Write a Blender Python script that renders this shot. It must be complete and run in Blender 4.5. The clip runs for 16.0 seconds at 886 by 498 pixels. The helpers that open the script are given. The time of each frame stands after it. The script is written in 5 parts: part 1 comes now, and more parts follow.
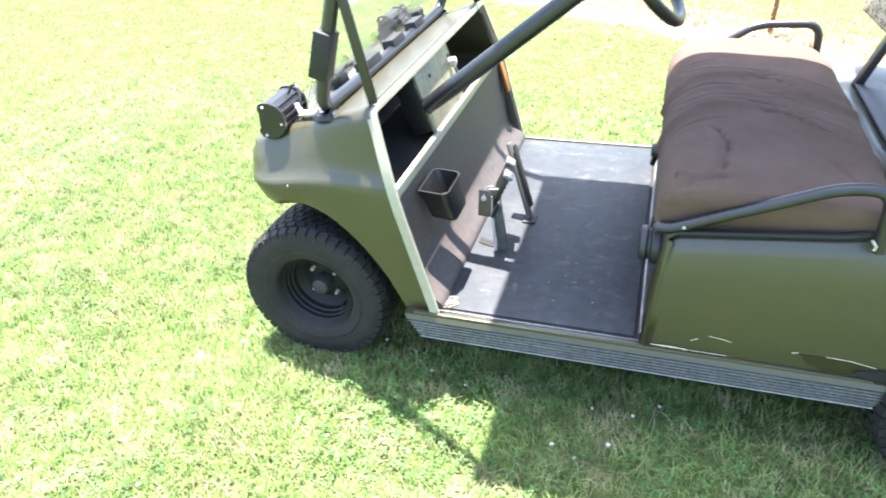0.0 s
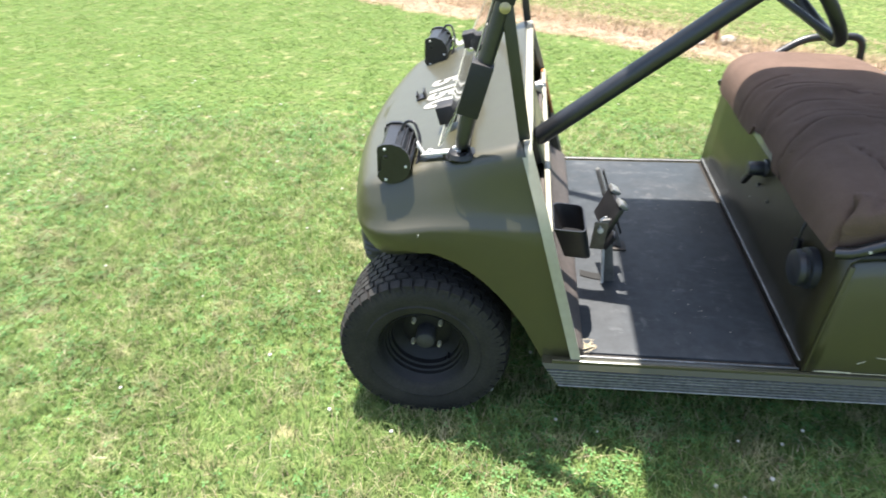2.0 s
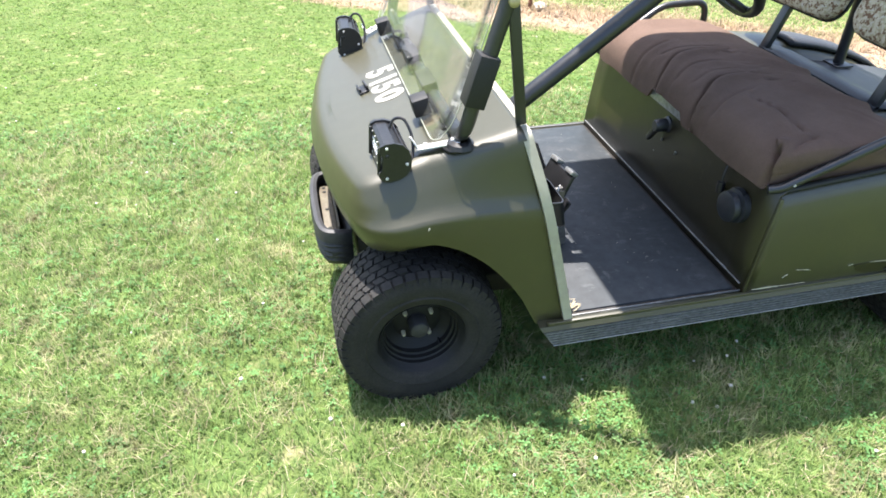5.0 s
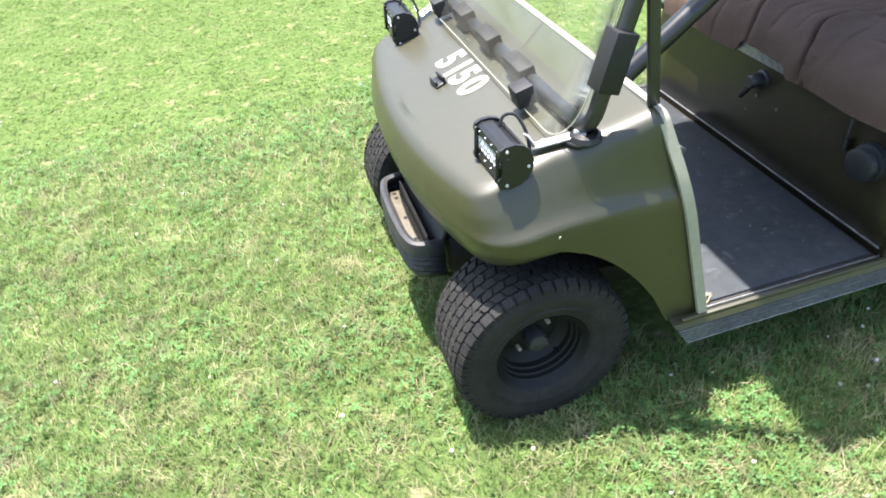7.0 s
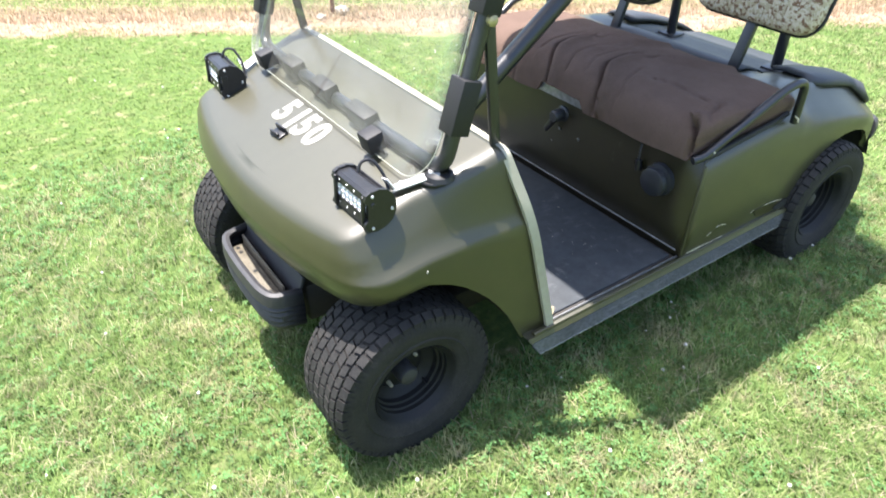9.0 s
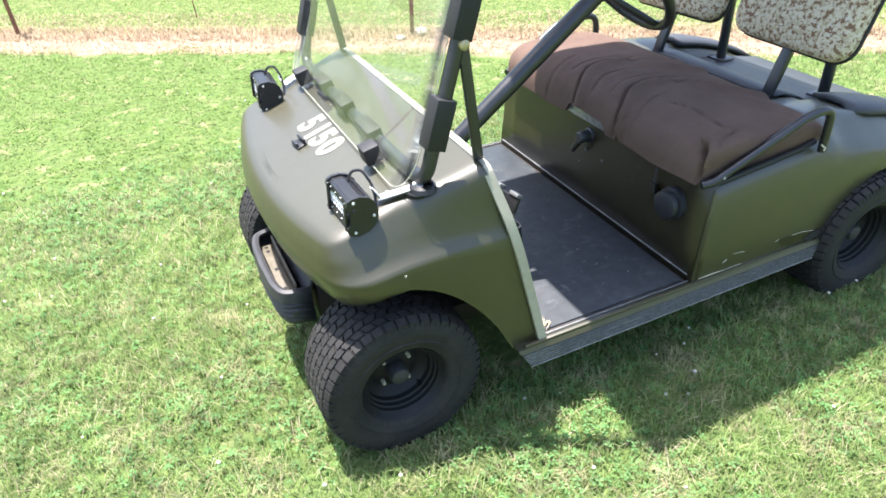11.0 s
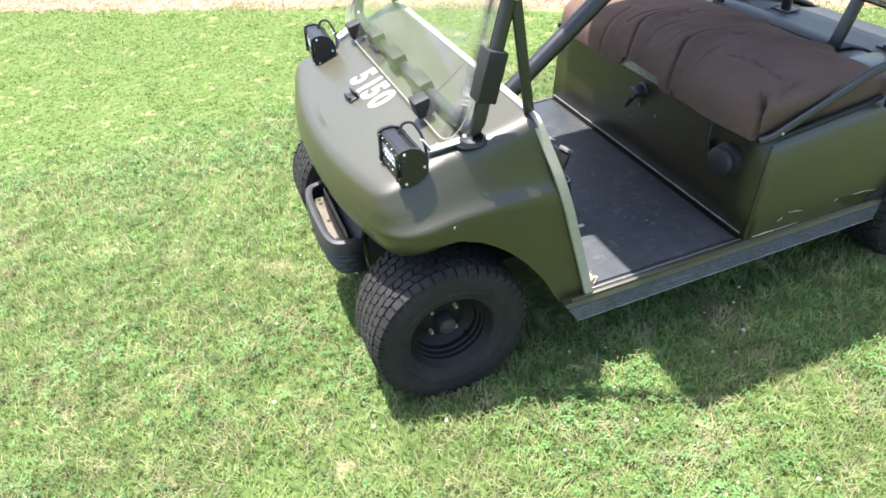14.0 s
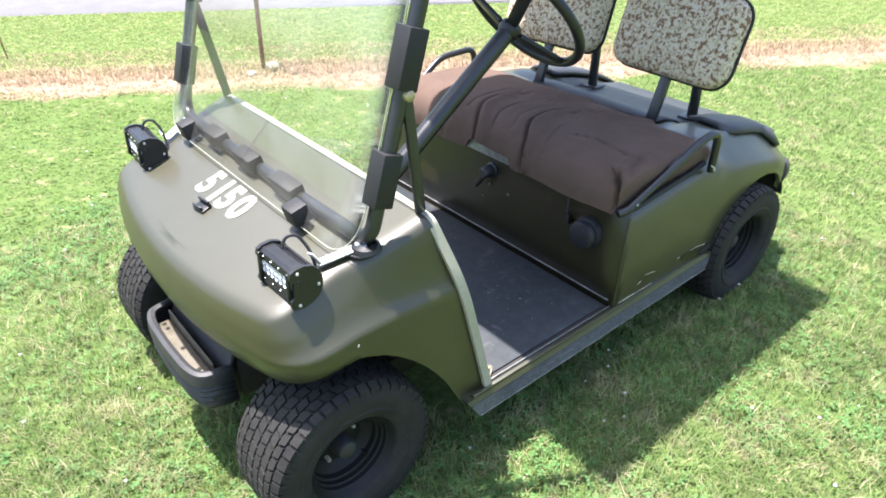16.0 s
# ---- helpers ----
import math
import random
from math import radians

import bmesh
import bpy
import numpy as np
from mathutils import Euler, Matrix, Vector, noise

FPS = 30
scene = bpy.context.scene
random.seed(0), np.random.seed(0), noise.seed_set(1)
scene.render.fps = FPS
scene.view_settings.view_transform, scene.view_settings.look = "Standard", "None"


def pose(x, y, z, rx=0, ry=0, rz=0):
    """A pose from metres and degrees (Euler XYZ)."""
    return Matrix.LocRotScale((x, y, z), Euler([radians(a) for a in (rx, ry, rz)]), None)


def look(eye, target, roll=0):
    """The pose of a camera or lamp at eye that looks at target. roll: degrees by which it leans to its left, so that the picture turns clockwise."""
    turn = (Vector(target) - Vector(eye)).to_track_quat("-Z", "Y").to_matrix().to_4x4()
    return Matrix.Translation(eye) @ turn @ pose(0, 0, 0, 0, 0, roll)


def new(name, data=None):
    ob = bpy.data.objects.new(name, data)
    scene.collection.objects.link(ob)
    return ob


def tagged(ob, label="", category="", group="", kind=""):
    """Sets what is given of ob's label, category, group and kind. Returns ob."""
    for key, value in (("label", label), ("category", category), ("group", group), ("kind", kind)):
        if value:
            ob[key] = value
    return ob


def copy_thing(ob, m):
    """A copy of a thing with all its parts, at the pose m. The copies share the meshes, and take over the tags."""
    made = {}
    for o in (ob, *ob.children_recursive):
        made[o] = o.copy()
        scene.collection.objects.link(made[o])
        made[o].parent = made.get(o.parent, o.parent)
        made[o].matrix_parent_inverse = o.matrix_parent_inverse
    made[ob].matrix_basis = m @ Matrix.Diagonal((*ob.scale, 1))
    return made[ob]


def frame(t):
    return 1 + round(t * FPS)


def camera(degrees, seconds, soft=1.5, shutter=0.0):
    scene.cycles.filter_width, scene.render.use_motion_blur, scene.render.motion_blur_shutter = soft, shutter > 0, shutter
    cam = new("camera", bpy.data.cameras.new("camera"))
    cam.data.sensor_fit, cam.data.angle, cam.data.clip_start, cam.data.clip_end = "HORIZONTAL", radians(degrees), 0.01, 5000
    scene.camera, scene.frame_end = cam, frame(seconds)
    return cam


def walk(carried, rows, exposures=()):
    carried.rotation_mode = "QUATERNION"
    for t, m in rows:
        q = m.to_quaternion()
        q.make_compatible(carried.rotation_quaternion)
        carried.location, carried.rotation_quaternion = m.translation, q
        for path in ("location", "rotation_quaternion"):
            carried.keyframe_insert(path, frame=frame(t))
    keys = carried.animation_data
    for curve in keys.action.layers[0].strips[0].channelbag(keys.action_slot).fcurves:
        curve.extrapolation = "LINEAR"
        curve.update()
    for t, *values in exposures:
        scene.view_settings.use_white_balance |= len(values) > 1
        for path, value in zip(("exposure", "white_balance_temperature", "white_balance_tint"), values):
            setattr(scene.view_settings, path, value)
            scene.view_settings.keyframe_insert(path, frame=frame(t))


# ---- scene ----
cam = camera(67.1, 16.0, soft=1.7, shutter=0.4)
PATH = [
    (0, (0.861, -1.842, 1.358), (0.313, -0.266, 0.256), -3.7),
    (0.5, (0.672, -1.865, 1.36), (0.145, -0.281, 0.259), -0.9),
    (1, (0.512, -1.754, 1.346), (-0.039, -0.17, 0.256), -1.8),
    (1.5, (0.38, -1.734, 1.325), (-0.133, -0.131, 0.245), -1.7),
    (2, (0.227, -1.79, 1.372), (0.012, -0.13, 0.277), -1.8),
    (2.5, (0.108, -1.772, 1.392), (0.114, -0.114, 0.273), 2.8),
    (3, (0.049, -1.635, 1.349), (0.172, 0.022, 0.236), 1.5),
    (3.5, (-0.035, -1.627, 1.359), (0.258, -0.011, 0.218), 1.5),
    (3.7, (-0.093, -1.655, 1.385), (0.254, -0.068, 0.218), -0.3),
    (5.8, (-0.299, -1.779, 1.432), (0.172, -0.216, 0.276), 4.0),
    (6, (-0.323, -1.762, 1.429), (0.17, -0.213, 0.264), 4.9),
    (6.5, (-0.362, -1.609, 1.419), (0.055, -0.086, 0.191), -1.5),
    (7, (-0.457, -1.502, 1.406), (-0.087, 0.023, 0.167), -5.9),
    (7.5, (-0.57, -1.469, 1.441), (0.22, -0.149, 0.162), 0.2),
    (8, (-0.595, -1.494, 1.436), (0.267, -0.232, 0.146), 1.6),
    (8.5, (-0.584, -1.481, 1.446), (0.261, -0.207, 0.157), 0.3),
    (9, (-0.589, -1.478, 1.444), (0.333, -0.144, 0.274), 0.1),
    (9.2, (-0.602, -1.489, 1.439), (0.301, -0.11, 0.308), -0.1),
    (11.3, (-0.392, -1.702, 1.475), (0.272, -0.174, 0.368), -3.3),
    (11.5, (-0.391, -1.706, 1.47), (0.275, -0.162, 0.387), -4.0),
    (12, (-0.385, -1.698, 1.48), (0.305, -0.155, 0.41), -2.2),
    (12.5, (-0.381, -1.713, 1.481), (0.304, -0.15, 0.439), -3.0),
    (13, (-0.395, -1.723, 1.479), (0.245, -0.172, 0.391), -3.3),
    (13.5, (-0.417, -1.717, 1.475), (0.148, -0.171, 0.339), -4.0),
    (14, (-0.422, -1.715, 1.473), (0.098, -0.21, 0.264), -4.6),
    (14.5, (-0.425, -1.675, 1.455), (0.168, -0.17, 0.279), -4.4),
    (15, (-0.459, -1.567, 1.472), (0.22, -0.077, 0.323), -7.3),
    (15.5, (-0.476, -1.515, 1.485), (0.453, -0.131, 0.381), -4.5),
    (16, (-0.533, -1.467, 1.49), (0.555, -0.175, 0.42), 0.2),
]
EXPOSURES = [(0, 3.0, 6350, 12), (0.5, 2.67, 6400, 12), (1, 2.24, 6500, 11), (1.5, 2.0, 6620, 10), (2, 1.87, 6620, 9), (3, 1.88, 6540, 10),
             (3.5, 1.88, 6520, 10), (6, 2.03, 6420, 11), (7, 2.0, 6400, 11), (7.5, 1.84, 6400, 11), (8, 1.92, 6400, 12), (8.5, 2.04, 6400, 12),
             (9, 2.08, 6360, 12), (12.5, 2.1, 6300, 13), (14.5, 1.98, 6400, 12), (15.5, 1.97, 6350, 12), (16, 2.02, 6300, 13)]
walk(cam, [(t, look(eye, target, roll)) for t, eye, target, roll in PATH], EXPOSURES)

# ---- light ----
KX, KY = 0.105, 0.187           # ground shift of a shadow for one metre of height
world = bpy.data.worlds.new("world")
scene.world = world
world.use_nodes = True
wn = world.node_tree
sky = wn.nodes.new("ShaderNodeTexSky")
sky.sky_type = 'NISHITA'
sky.sun_disc = False
sky.sun_elevation = math.atan(1 / math.hypot(KX, KY))
sky.sun_rotation = math.atan2(-KX, KY)
sky.air_density = 1.2
sky.dust_density = 3.0
sky.ozone_density = 2.6
wn.links.new(sky.outputs[0], wn.nodes["Background"].inputs[0])
wn.nodes["Background"].inputs[1].default_value = 0.108
sun_data = bpy.data.lights.new("sun", 'SUN')
sun_data.energy = 4.4
sun_data.angle = radians(0.6)
sun_data.color = (1.0, 0.938, 0.885)
sun = new("sun", sun_data)
sun.matrix_world = look((-KX * 20, KY * 20, 20), (0, 0, 0))


# ---- materials ----
def material(name, colour, rough=0.5, metal=0.0, second=None, scale=8.0, amount=0.5, fine=120.0, fine_amount=0.15,
             bump=0.0, bump_scale=150.0, coat=0.0, spec=0.5, island=0.0):
    """A surface whose colour wanders at two scales, with a fine relief."""
    m = bpy.data.materials.new(name)
    m.use_nodes = True
    nt = m.node_tree
    b = nt.nodes["Principled BSDF"]
    b.inputs["Roughness"].default_value = rough
    b.inputs["Metallic"].default_value = metal
    b.inputs["Coat Weight"].default_value = coat
    b.inputs["Specular IOR Level"].default_value = spec
    b.inputs["Coat Roughness"].default_value = 0.17
    co = nt.nodes.new("ShaderNodeTexCoord")
    n1 = nt.nodes.new("ShaderNodeTexNoise")
    n1.inputs["Scale"].default_value = scale
    n1.inputs["Detail"].default_value = 6
    n1.inputs["Roughness"].default_value = 0.65
    nt.links.new(co.outputs["Object"], n1.inputs["Vector"])
    r1 = nt.nodes.new("ShaderNodeMapRange")
    r1.inputs[1].default_value, r1.inputs[2].default_value = 0.38, 0.66
    r1.inputs[4].default_value = amount
    nt.links.new(n1.outputs[0], r1.inputs[0])
    mix = nt.nodes.new("ShaderNodeMix")
    mix.data_type = 'RGBA'
    mix.inputs[6].default_value = (*colour, 1)
    mix.inputs[7].default_value = (*(second or [c * 0.75 for c in colour]), 1)
    nt.links.new(r1.outputs[0], mix.inputs[0])
    n2 = nt.nodes.new("ShaderNodeTexNoise")
    n2.inputs["Scale"].default_value = fine
    n2.inputs["Detail"].default_value = 3
    nt.links.new(co.outputs["Object"], n2.inputs["Vector"])
    r2 = nt.nodes.new("ShaderNodeMapRange")
    r2.inputs[1].default_value, r2.inputs[2].default_value = 0.3, 0.7
    r2.inputs[3].default_value, r2.inputs[4].default_value = 1 - fine_amount, 1 + fine_amount
    nt.links.new(n2.outputs[0], r2.inputs[0])
    mul = nt.nodes.new("ShaderNodeMix")
    mul.data_type = 'RGBA'
    mul.blend_type = 'MULTIPLY'
    mul.inputs[0].default_value = 1
    nt.links.new(mix.outputs[2], mul.inputs[6])
    nt.links.new(r2.outputs[0], mul.inputs[7])
    out = mul.outputs[2]
    if island:
        geo = nt.nodes.new("ShaderNodeNewGeometry")
        r3 = nt.nodes.new("ShaderNodeMapRange")
        r3.inputs[3].default_value, r3.inputs[4].default_value = 1 - island, 1 + island
        nt.links.new(geo.outputs["Random Per Island"], r3.inputs[0])
        m2 = nt.nodes.new("ShaderNodeMix")
        m2.data_type = 'RGBA'
        m2.blend_type = 'MULTIPLY'
        m2.inputs[0].default_value = 1
        nt.links.new(out, m2.inputs[6])
        nt.links.new(r3.outputs[0], m2.inputs[7])
        out = m2.outputs[2]
    nt.links.new(out, b.inputs["Base Color"])
    rr = nt.nodes.new("ShaderNodeMapRange")
    rr.inputs[3].default_value, rr.inputs[4].default_value = max(rough - 0.08, 0), min(rough + 0.1, 1)
    nt.links.new(n1.outputs[0], rr.inputs[0])
    nt.links.new(rr.outputs[0], b.inputs["Roughness"])
    if bump:
        n3 = nt.nodes.new("ShaderNodeTexNoise")
        n3.inputs["Scale"].default_value = bump_scale
        n3.inputs["Detail"].default_value = 4
        nt.links.new(co.outputs["Object"], n3.inputs["Vector"])
        bp = nt.nodes.new("ShaderNodeBump")
        bp.inputs["Strength"].default_value = bump
        bp.inputs["Distance"].default_value = 0.002
        nt.links.new(n3.outputs[0], bp.inputs["Height"])
        nt.links.new(bp.outputs[0], b.inputs["Normal"])
    return m


OLIVE = material("olive_paint", (0.0250, 0.0235, 0.0042), 0.50, second=(0.0200, 0.0188, 0.0035), scale=5, amount=0.8,
                 fine=300, fine_amount=0.06, bump=0.05, bump_scale=400, coat=0.4, spec=0.8)
PANEL = material("seat_panel_paint", (0.0200, 0.0170, 0.0055), 0.40, second=(0.0138, 0.0115, 0.0042), scale=7, amount=0.8,
                 fine=200, fine_amount=0.1, bump=0.06, bump_scale=300, coat=0.15)
RUBBER = material("tyre_rubber", (0.0125, 0.0122, 0.0120), 0.75, second=(0.029, 0.027, 0.0245), scale=14, amount=0.75,
                  fine=160, fine_amount=0.3, bump=0.3, bump_scale=220, spec=0.35)
RIM = material("black_rim", (0.008, 0.0083, 0.009), 0.55, second=(0.013, 0.013, 0.013), scale=20, bump=0.1, spec=0.3)
PLASTIC = material("black_plastic", (0.010, 0.010, 0.011), 0.36, second=(0.017, 0.017, 0.018), scale=15, bump=0.15)
TUBE = material("black_tube", (0.0105, 0.0115, 0.014), 0.34, second=(0.018, 0.020, 0.024), scale=12, amount=0.6, bump=0.1, spec=0.7)
FOAM = material("black_foam", (0.0065, 0.0067, 0.0075), 0.6, second=(0.011, 0.011, 0.012), scale=40, bump=0.3, bump_scale=300)
BUMPER = material("bumper_rubber", (0.024, 0.024, 0.026), 0.55, second=(0.040, 0.040, 0.040), scale=10, amount=0.6, bump=0.25)
TRIM = material("silver_trim", (0.35, 0.335, 0.265), 0.32, second=(0.28, 0.265, 0.20), scale=7, amount=0.6, fine=60, fine_amount=0.06, bump=0.06)
SILL = material("aluminium_sill", (0.235, 0.24, 0.24), 0.36, metal=0.4, second=(0.14, 0.143, 0.142), scale=12, amount=0.7,
                fine=90, fine_amount=0.25)
SILL_DARK = material("sill_groove_shade", (0.016, 0.017, 0.018), 0.7, second=(0.040, 0.040, 0.040), scale=30)
STEEL = material("bright_steel", (0.58, 0.58, 0.57), 0.34, metal=0.2, second=(0.45, 0.45, 0.44), scale=40)
BRASS = material("brass_nut", (0.42, 0.36, 0.20), 0.4, metal=0.5, scale=40)
RUST = material("rusty_channel", (0.125, 0.11, 0.078), 0.6, second=(0.075, 0.062, 0.042), scale=22, amount=0.9, bump=0.3)
MAT = material("rubber_mat", (0.0310, 0.0375, 0.0430), 0.60, second=(0.0400, 0.0430, 0.0455), scale=3.5, amount=0.8,
               fine=40, fine_amount=0.16, spec=0.27)
KICK = material("kick_panel_rubber", (0.056, 0.048, 0.044), 0.62, second=(0.075, 0.062, 0.055), scale=6, amount=0.9,
                fine=50, fine_amount=0.15, bump=0.25)
KNOB = material("grey_black_plastic", (0.015, 0.017, 0.021), 0.42, second=(0.024, 0.026, 0.031), scale=18, amount=0.7, bump=0.12, spec=0.6)
# Near-black colour that paints in the shade of pockets, wells, slots and holes.
DARK = material("hollow_shade", (0.012, 0.012, 0.011), 0.85, second=(0.02, 0.02, 0.018), scale=10)
FABRIC = material("brown_seat_cloth", (0.121, 0.082, 0.064), 0.92, second=(0.092, 0.062, 0.048), scale=9, amount=0.8,
                  fine=700, fine_amount=0.22, bump=0.5, bump_scale=900, spec=0.15)
PIPING = material("black_piping", (0.012, 0.012, 0.012), 0.7)
WHITE = material("white_stencil_paint", (0.30, 0.30, 0.275), 0.6, second=(0.17, 0.17, 0.145), scale=60, amount=0.8)
CHIP = material("chipped_paint", (0.50, 0.47, 0.35), 0.7, second=(0.4, 0.38, 0.3), scale=60)
LED = material("led_lens", (0.78, 0.79, 0.80), 0.15, metal=0.3, second=(0.6, 0.6, 0.61), scale=90)
NUT = material("cream_nut", (0.44, 0.41, 0.28), 0.45, second=(0.35, 0.33, 0.26), scale=60)
GREY_PANEL = material("dash_panel_paint", (0.24, 0.225, 0.15), 0.45, second=(0.15, 0.14, 0.095), scale=18, amount=0.8)
DECK = material("deck_mat", (0.026, 0.029, 0.034), 0.5, second=(0.042, 0.045, 0.05), scale=8, bump=0.3, bump_scale=260)
PEDAL = material("worn_pedal", (0.10, 0.10, 0.095), 0.5, second=(0.05, 0.048, 0.045), scale=25, amount=0.8, bump=0.2)
ROOF = material("roof_plastic", (0.030, 0.031, 0.020), 0.5)
PANE_EDGE = material("sawn_acrylic_edge", (0.30, 0.31, 0.25), 0.3)
WOOD = material("orange_reflector", (0.45, 0.16, 0.04), 0.5, second=(0.3, 0.1, 0.03), scale=20)
POSTM = material("rusty_post", (0.24, 0.11, 0.06), 0.8, second=(0.13, 0.065, 0.04), scale=30, amount=0.8, bump=0.3)
ROCKM = material("pale_stone", (0.36, 0.33, 0.29), 0.9, second=(0.25, 0.22, 0.18), scale=30, bump=0.5)
CHASSIS = material("chassis_black", (0.014, 0.013, 0.012), 0.7, second=(0.04, 0.03, 0.02), scale=14, amount=0.7, bump=0.2)


def add_scuffs(m, colour, scale, low, high, stretch=(1, 1, 1)):
    """Pale scrapes and specks laid over a material's own colour."""
    nt = m.node_tree
    b = nt.nodes["Principled BSDF"]
    src = b.inputs["Base Color"].links[0].from_socket
    co = nt.nodes.new("ShaderNodeTexCoord")
    mp = nt.nodes.new("ShaderNodeMapping")
    mp.inputs[3].default_value = stretch
    nt.links.new(co.outputs["Object"], mp.inputs[0])
    n = nt.nodes.new("ShaderNodeTexNoise")
    n.inputs["Scale"].default_value = scale
    n.inputs["Detail"].default_value = 9
    n.inputs["Roughness"].default_value = 0.72
    nt.links.new(mp.outputs[0], n.inputs["Vector"])
    r = nt.nodes.new("ShaderNodeMapRange")
    r.inputs[1].default_value, r.inputs[2].default_value = low, high
    nt.links.new(n.outputs[0], r.inputs[0])
    x = nt.nodes.new("ShaderNodeMix")
    x.data_type = 'RGBA'
    nt.links.new(r.outputs[0], x.inputs[0])
    nt.links.new(src, x.inputs[6])
    x.inputs[7].default_value = (*colour, 1)
    nt.links.new(x.outputs[2], b.inputs["Base Color"])


add_scuffs(MAT, (0.095, 0.097, 0.095), 26, 0.60, 0.74, (1, 0.6, 1))
add_scuffs(MAT, (0.052, 0.057, 0.061), 7, 0.52, 0.72)
add_scuffs(MAT, (0.078, 0.084, 0.088), 10, 0.56, 0.70, (1, 2.2, 1))
add_scuffs(KICK, (0.16, 0.14, 0.12), 20, 0.62, 0.78)
add_scuffs(SILL, (0.44, 0.44, 0.42), 8, 0.60, 0.72, (0.4, 1, 12))
add_scuffs(PANEL, (0.075, 0.07, 0.045), 14, 0.62, 0.80, (1, 1, 0.5))


def camo_material():
    m = bpy.data.materials.new("camouflage_cloth")
    m.use_nodes = True
    nt = m.node_tree
    b = nt.nodes["Principled BSDF"]
    b.inputs["Roughness"].default_value = 0.9
    b.inputs["Specular IOR Level"].default_value = 0.2
    co = nt.nodes.new("ShaderNodeTexCoord")
    mp = nt.nodes.new("ShaderNodeMapping")
    nt.links.new(co.outputs["Object"], mp.inputs[0])
    # a stepped pattern: coordinates snapped to 4 mm squares
    sn = nt.nodes.new("ShaderNodeVectorMath")
    sn.operation = 'SNAP'
    sn.inputs[1].default_value = (0.0035, 0.0035, 0.0035)
    nt.links.new(mp.outputs[0], sn.inputs[0])

    def layer(scale, lo, hi, off):
        ad = nt.nodes.new("ShaderNodeVectorMath")
        ad.inputs[1].default_value = (off, off * 2, off * 3)
        nt.links.new(sn.outputs[0], ad.inputs[0])
        n = nt.nodes.new("ShaderNodeTexNoise")
        n.inputs["Scale"].default_value = scale
        n.inputs["Detail"].default_value = 2.5
        nt.links.new(ad.outputs[0], n.inputs["Vector"])
        r = nt.nodes.new("ShaderNodeMapRange")
        r.inputs[1].default_value, r.inputs[2].default_value = lo, hi
        nt.links.new(n.outputs[0], r.inputs[0])
        return r.outputs[0]

    def blend(a, colour, fac):
        x = nt.nodes.new("ShaderNodeMix")
        x.data_type = 'RGBA'
        if isinstance(a, tuple):
            x.inputs[6].default_value = a
        else:
            nt.links.new(a, x.inputs[6])
        x.inputs[7].default_value = colour
        nt.links.new(fac, x.inputs[0])
        return x.outputs[2]

    c = blend((0.56, 0.485, 0.370, 1), (0.43, 0.365, 0.250, 1), layer(85, 0.50, 0.53, 1.3))
    c = blend(c, (0.200, 0.120, 0.075, 1), layer(80, 0.54, 0.555, 4.7))
    c = blend(c, (0.56, 0.515, 0.44, 1), layer(72, 0.62, 0.64, 8.1))
    nt.links.new(c, b.inputs["Base Color"])
    n = nt.nodes.new("ShaderNodeTexNoise")
    n.inputs["Scale"].default_value = 900
    nt.links.new(co.outputs["Object"], n.inputs["Vector"])
    bp = nt.nodes.new("ShaderNodeBump")
    bp.inputs["Strength"].default_value = 0.3
    bp.inputs["Distance"].default_value = 0.001
    nt.links.new(n.outputs[0], bp.inputs["Height"])
    nt.links.new(bp.outputs[0], b.inputs["Normal"])
    return m


CAMO = camo_material()


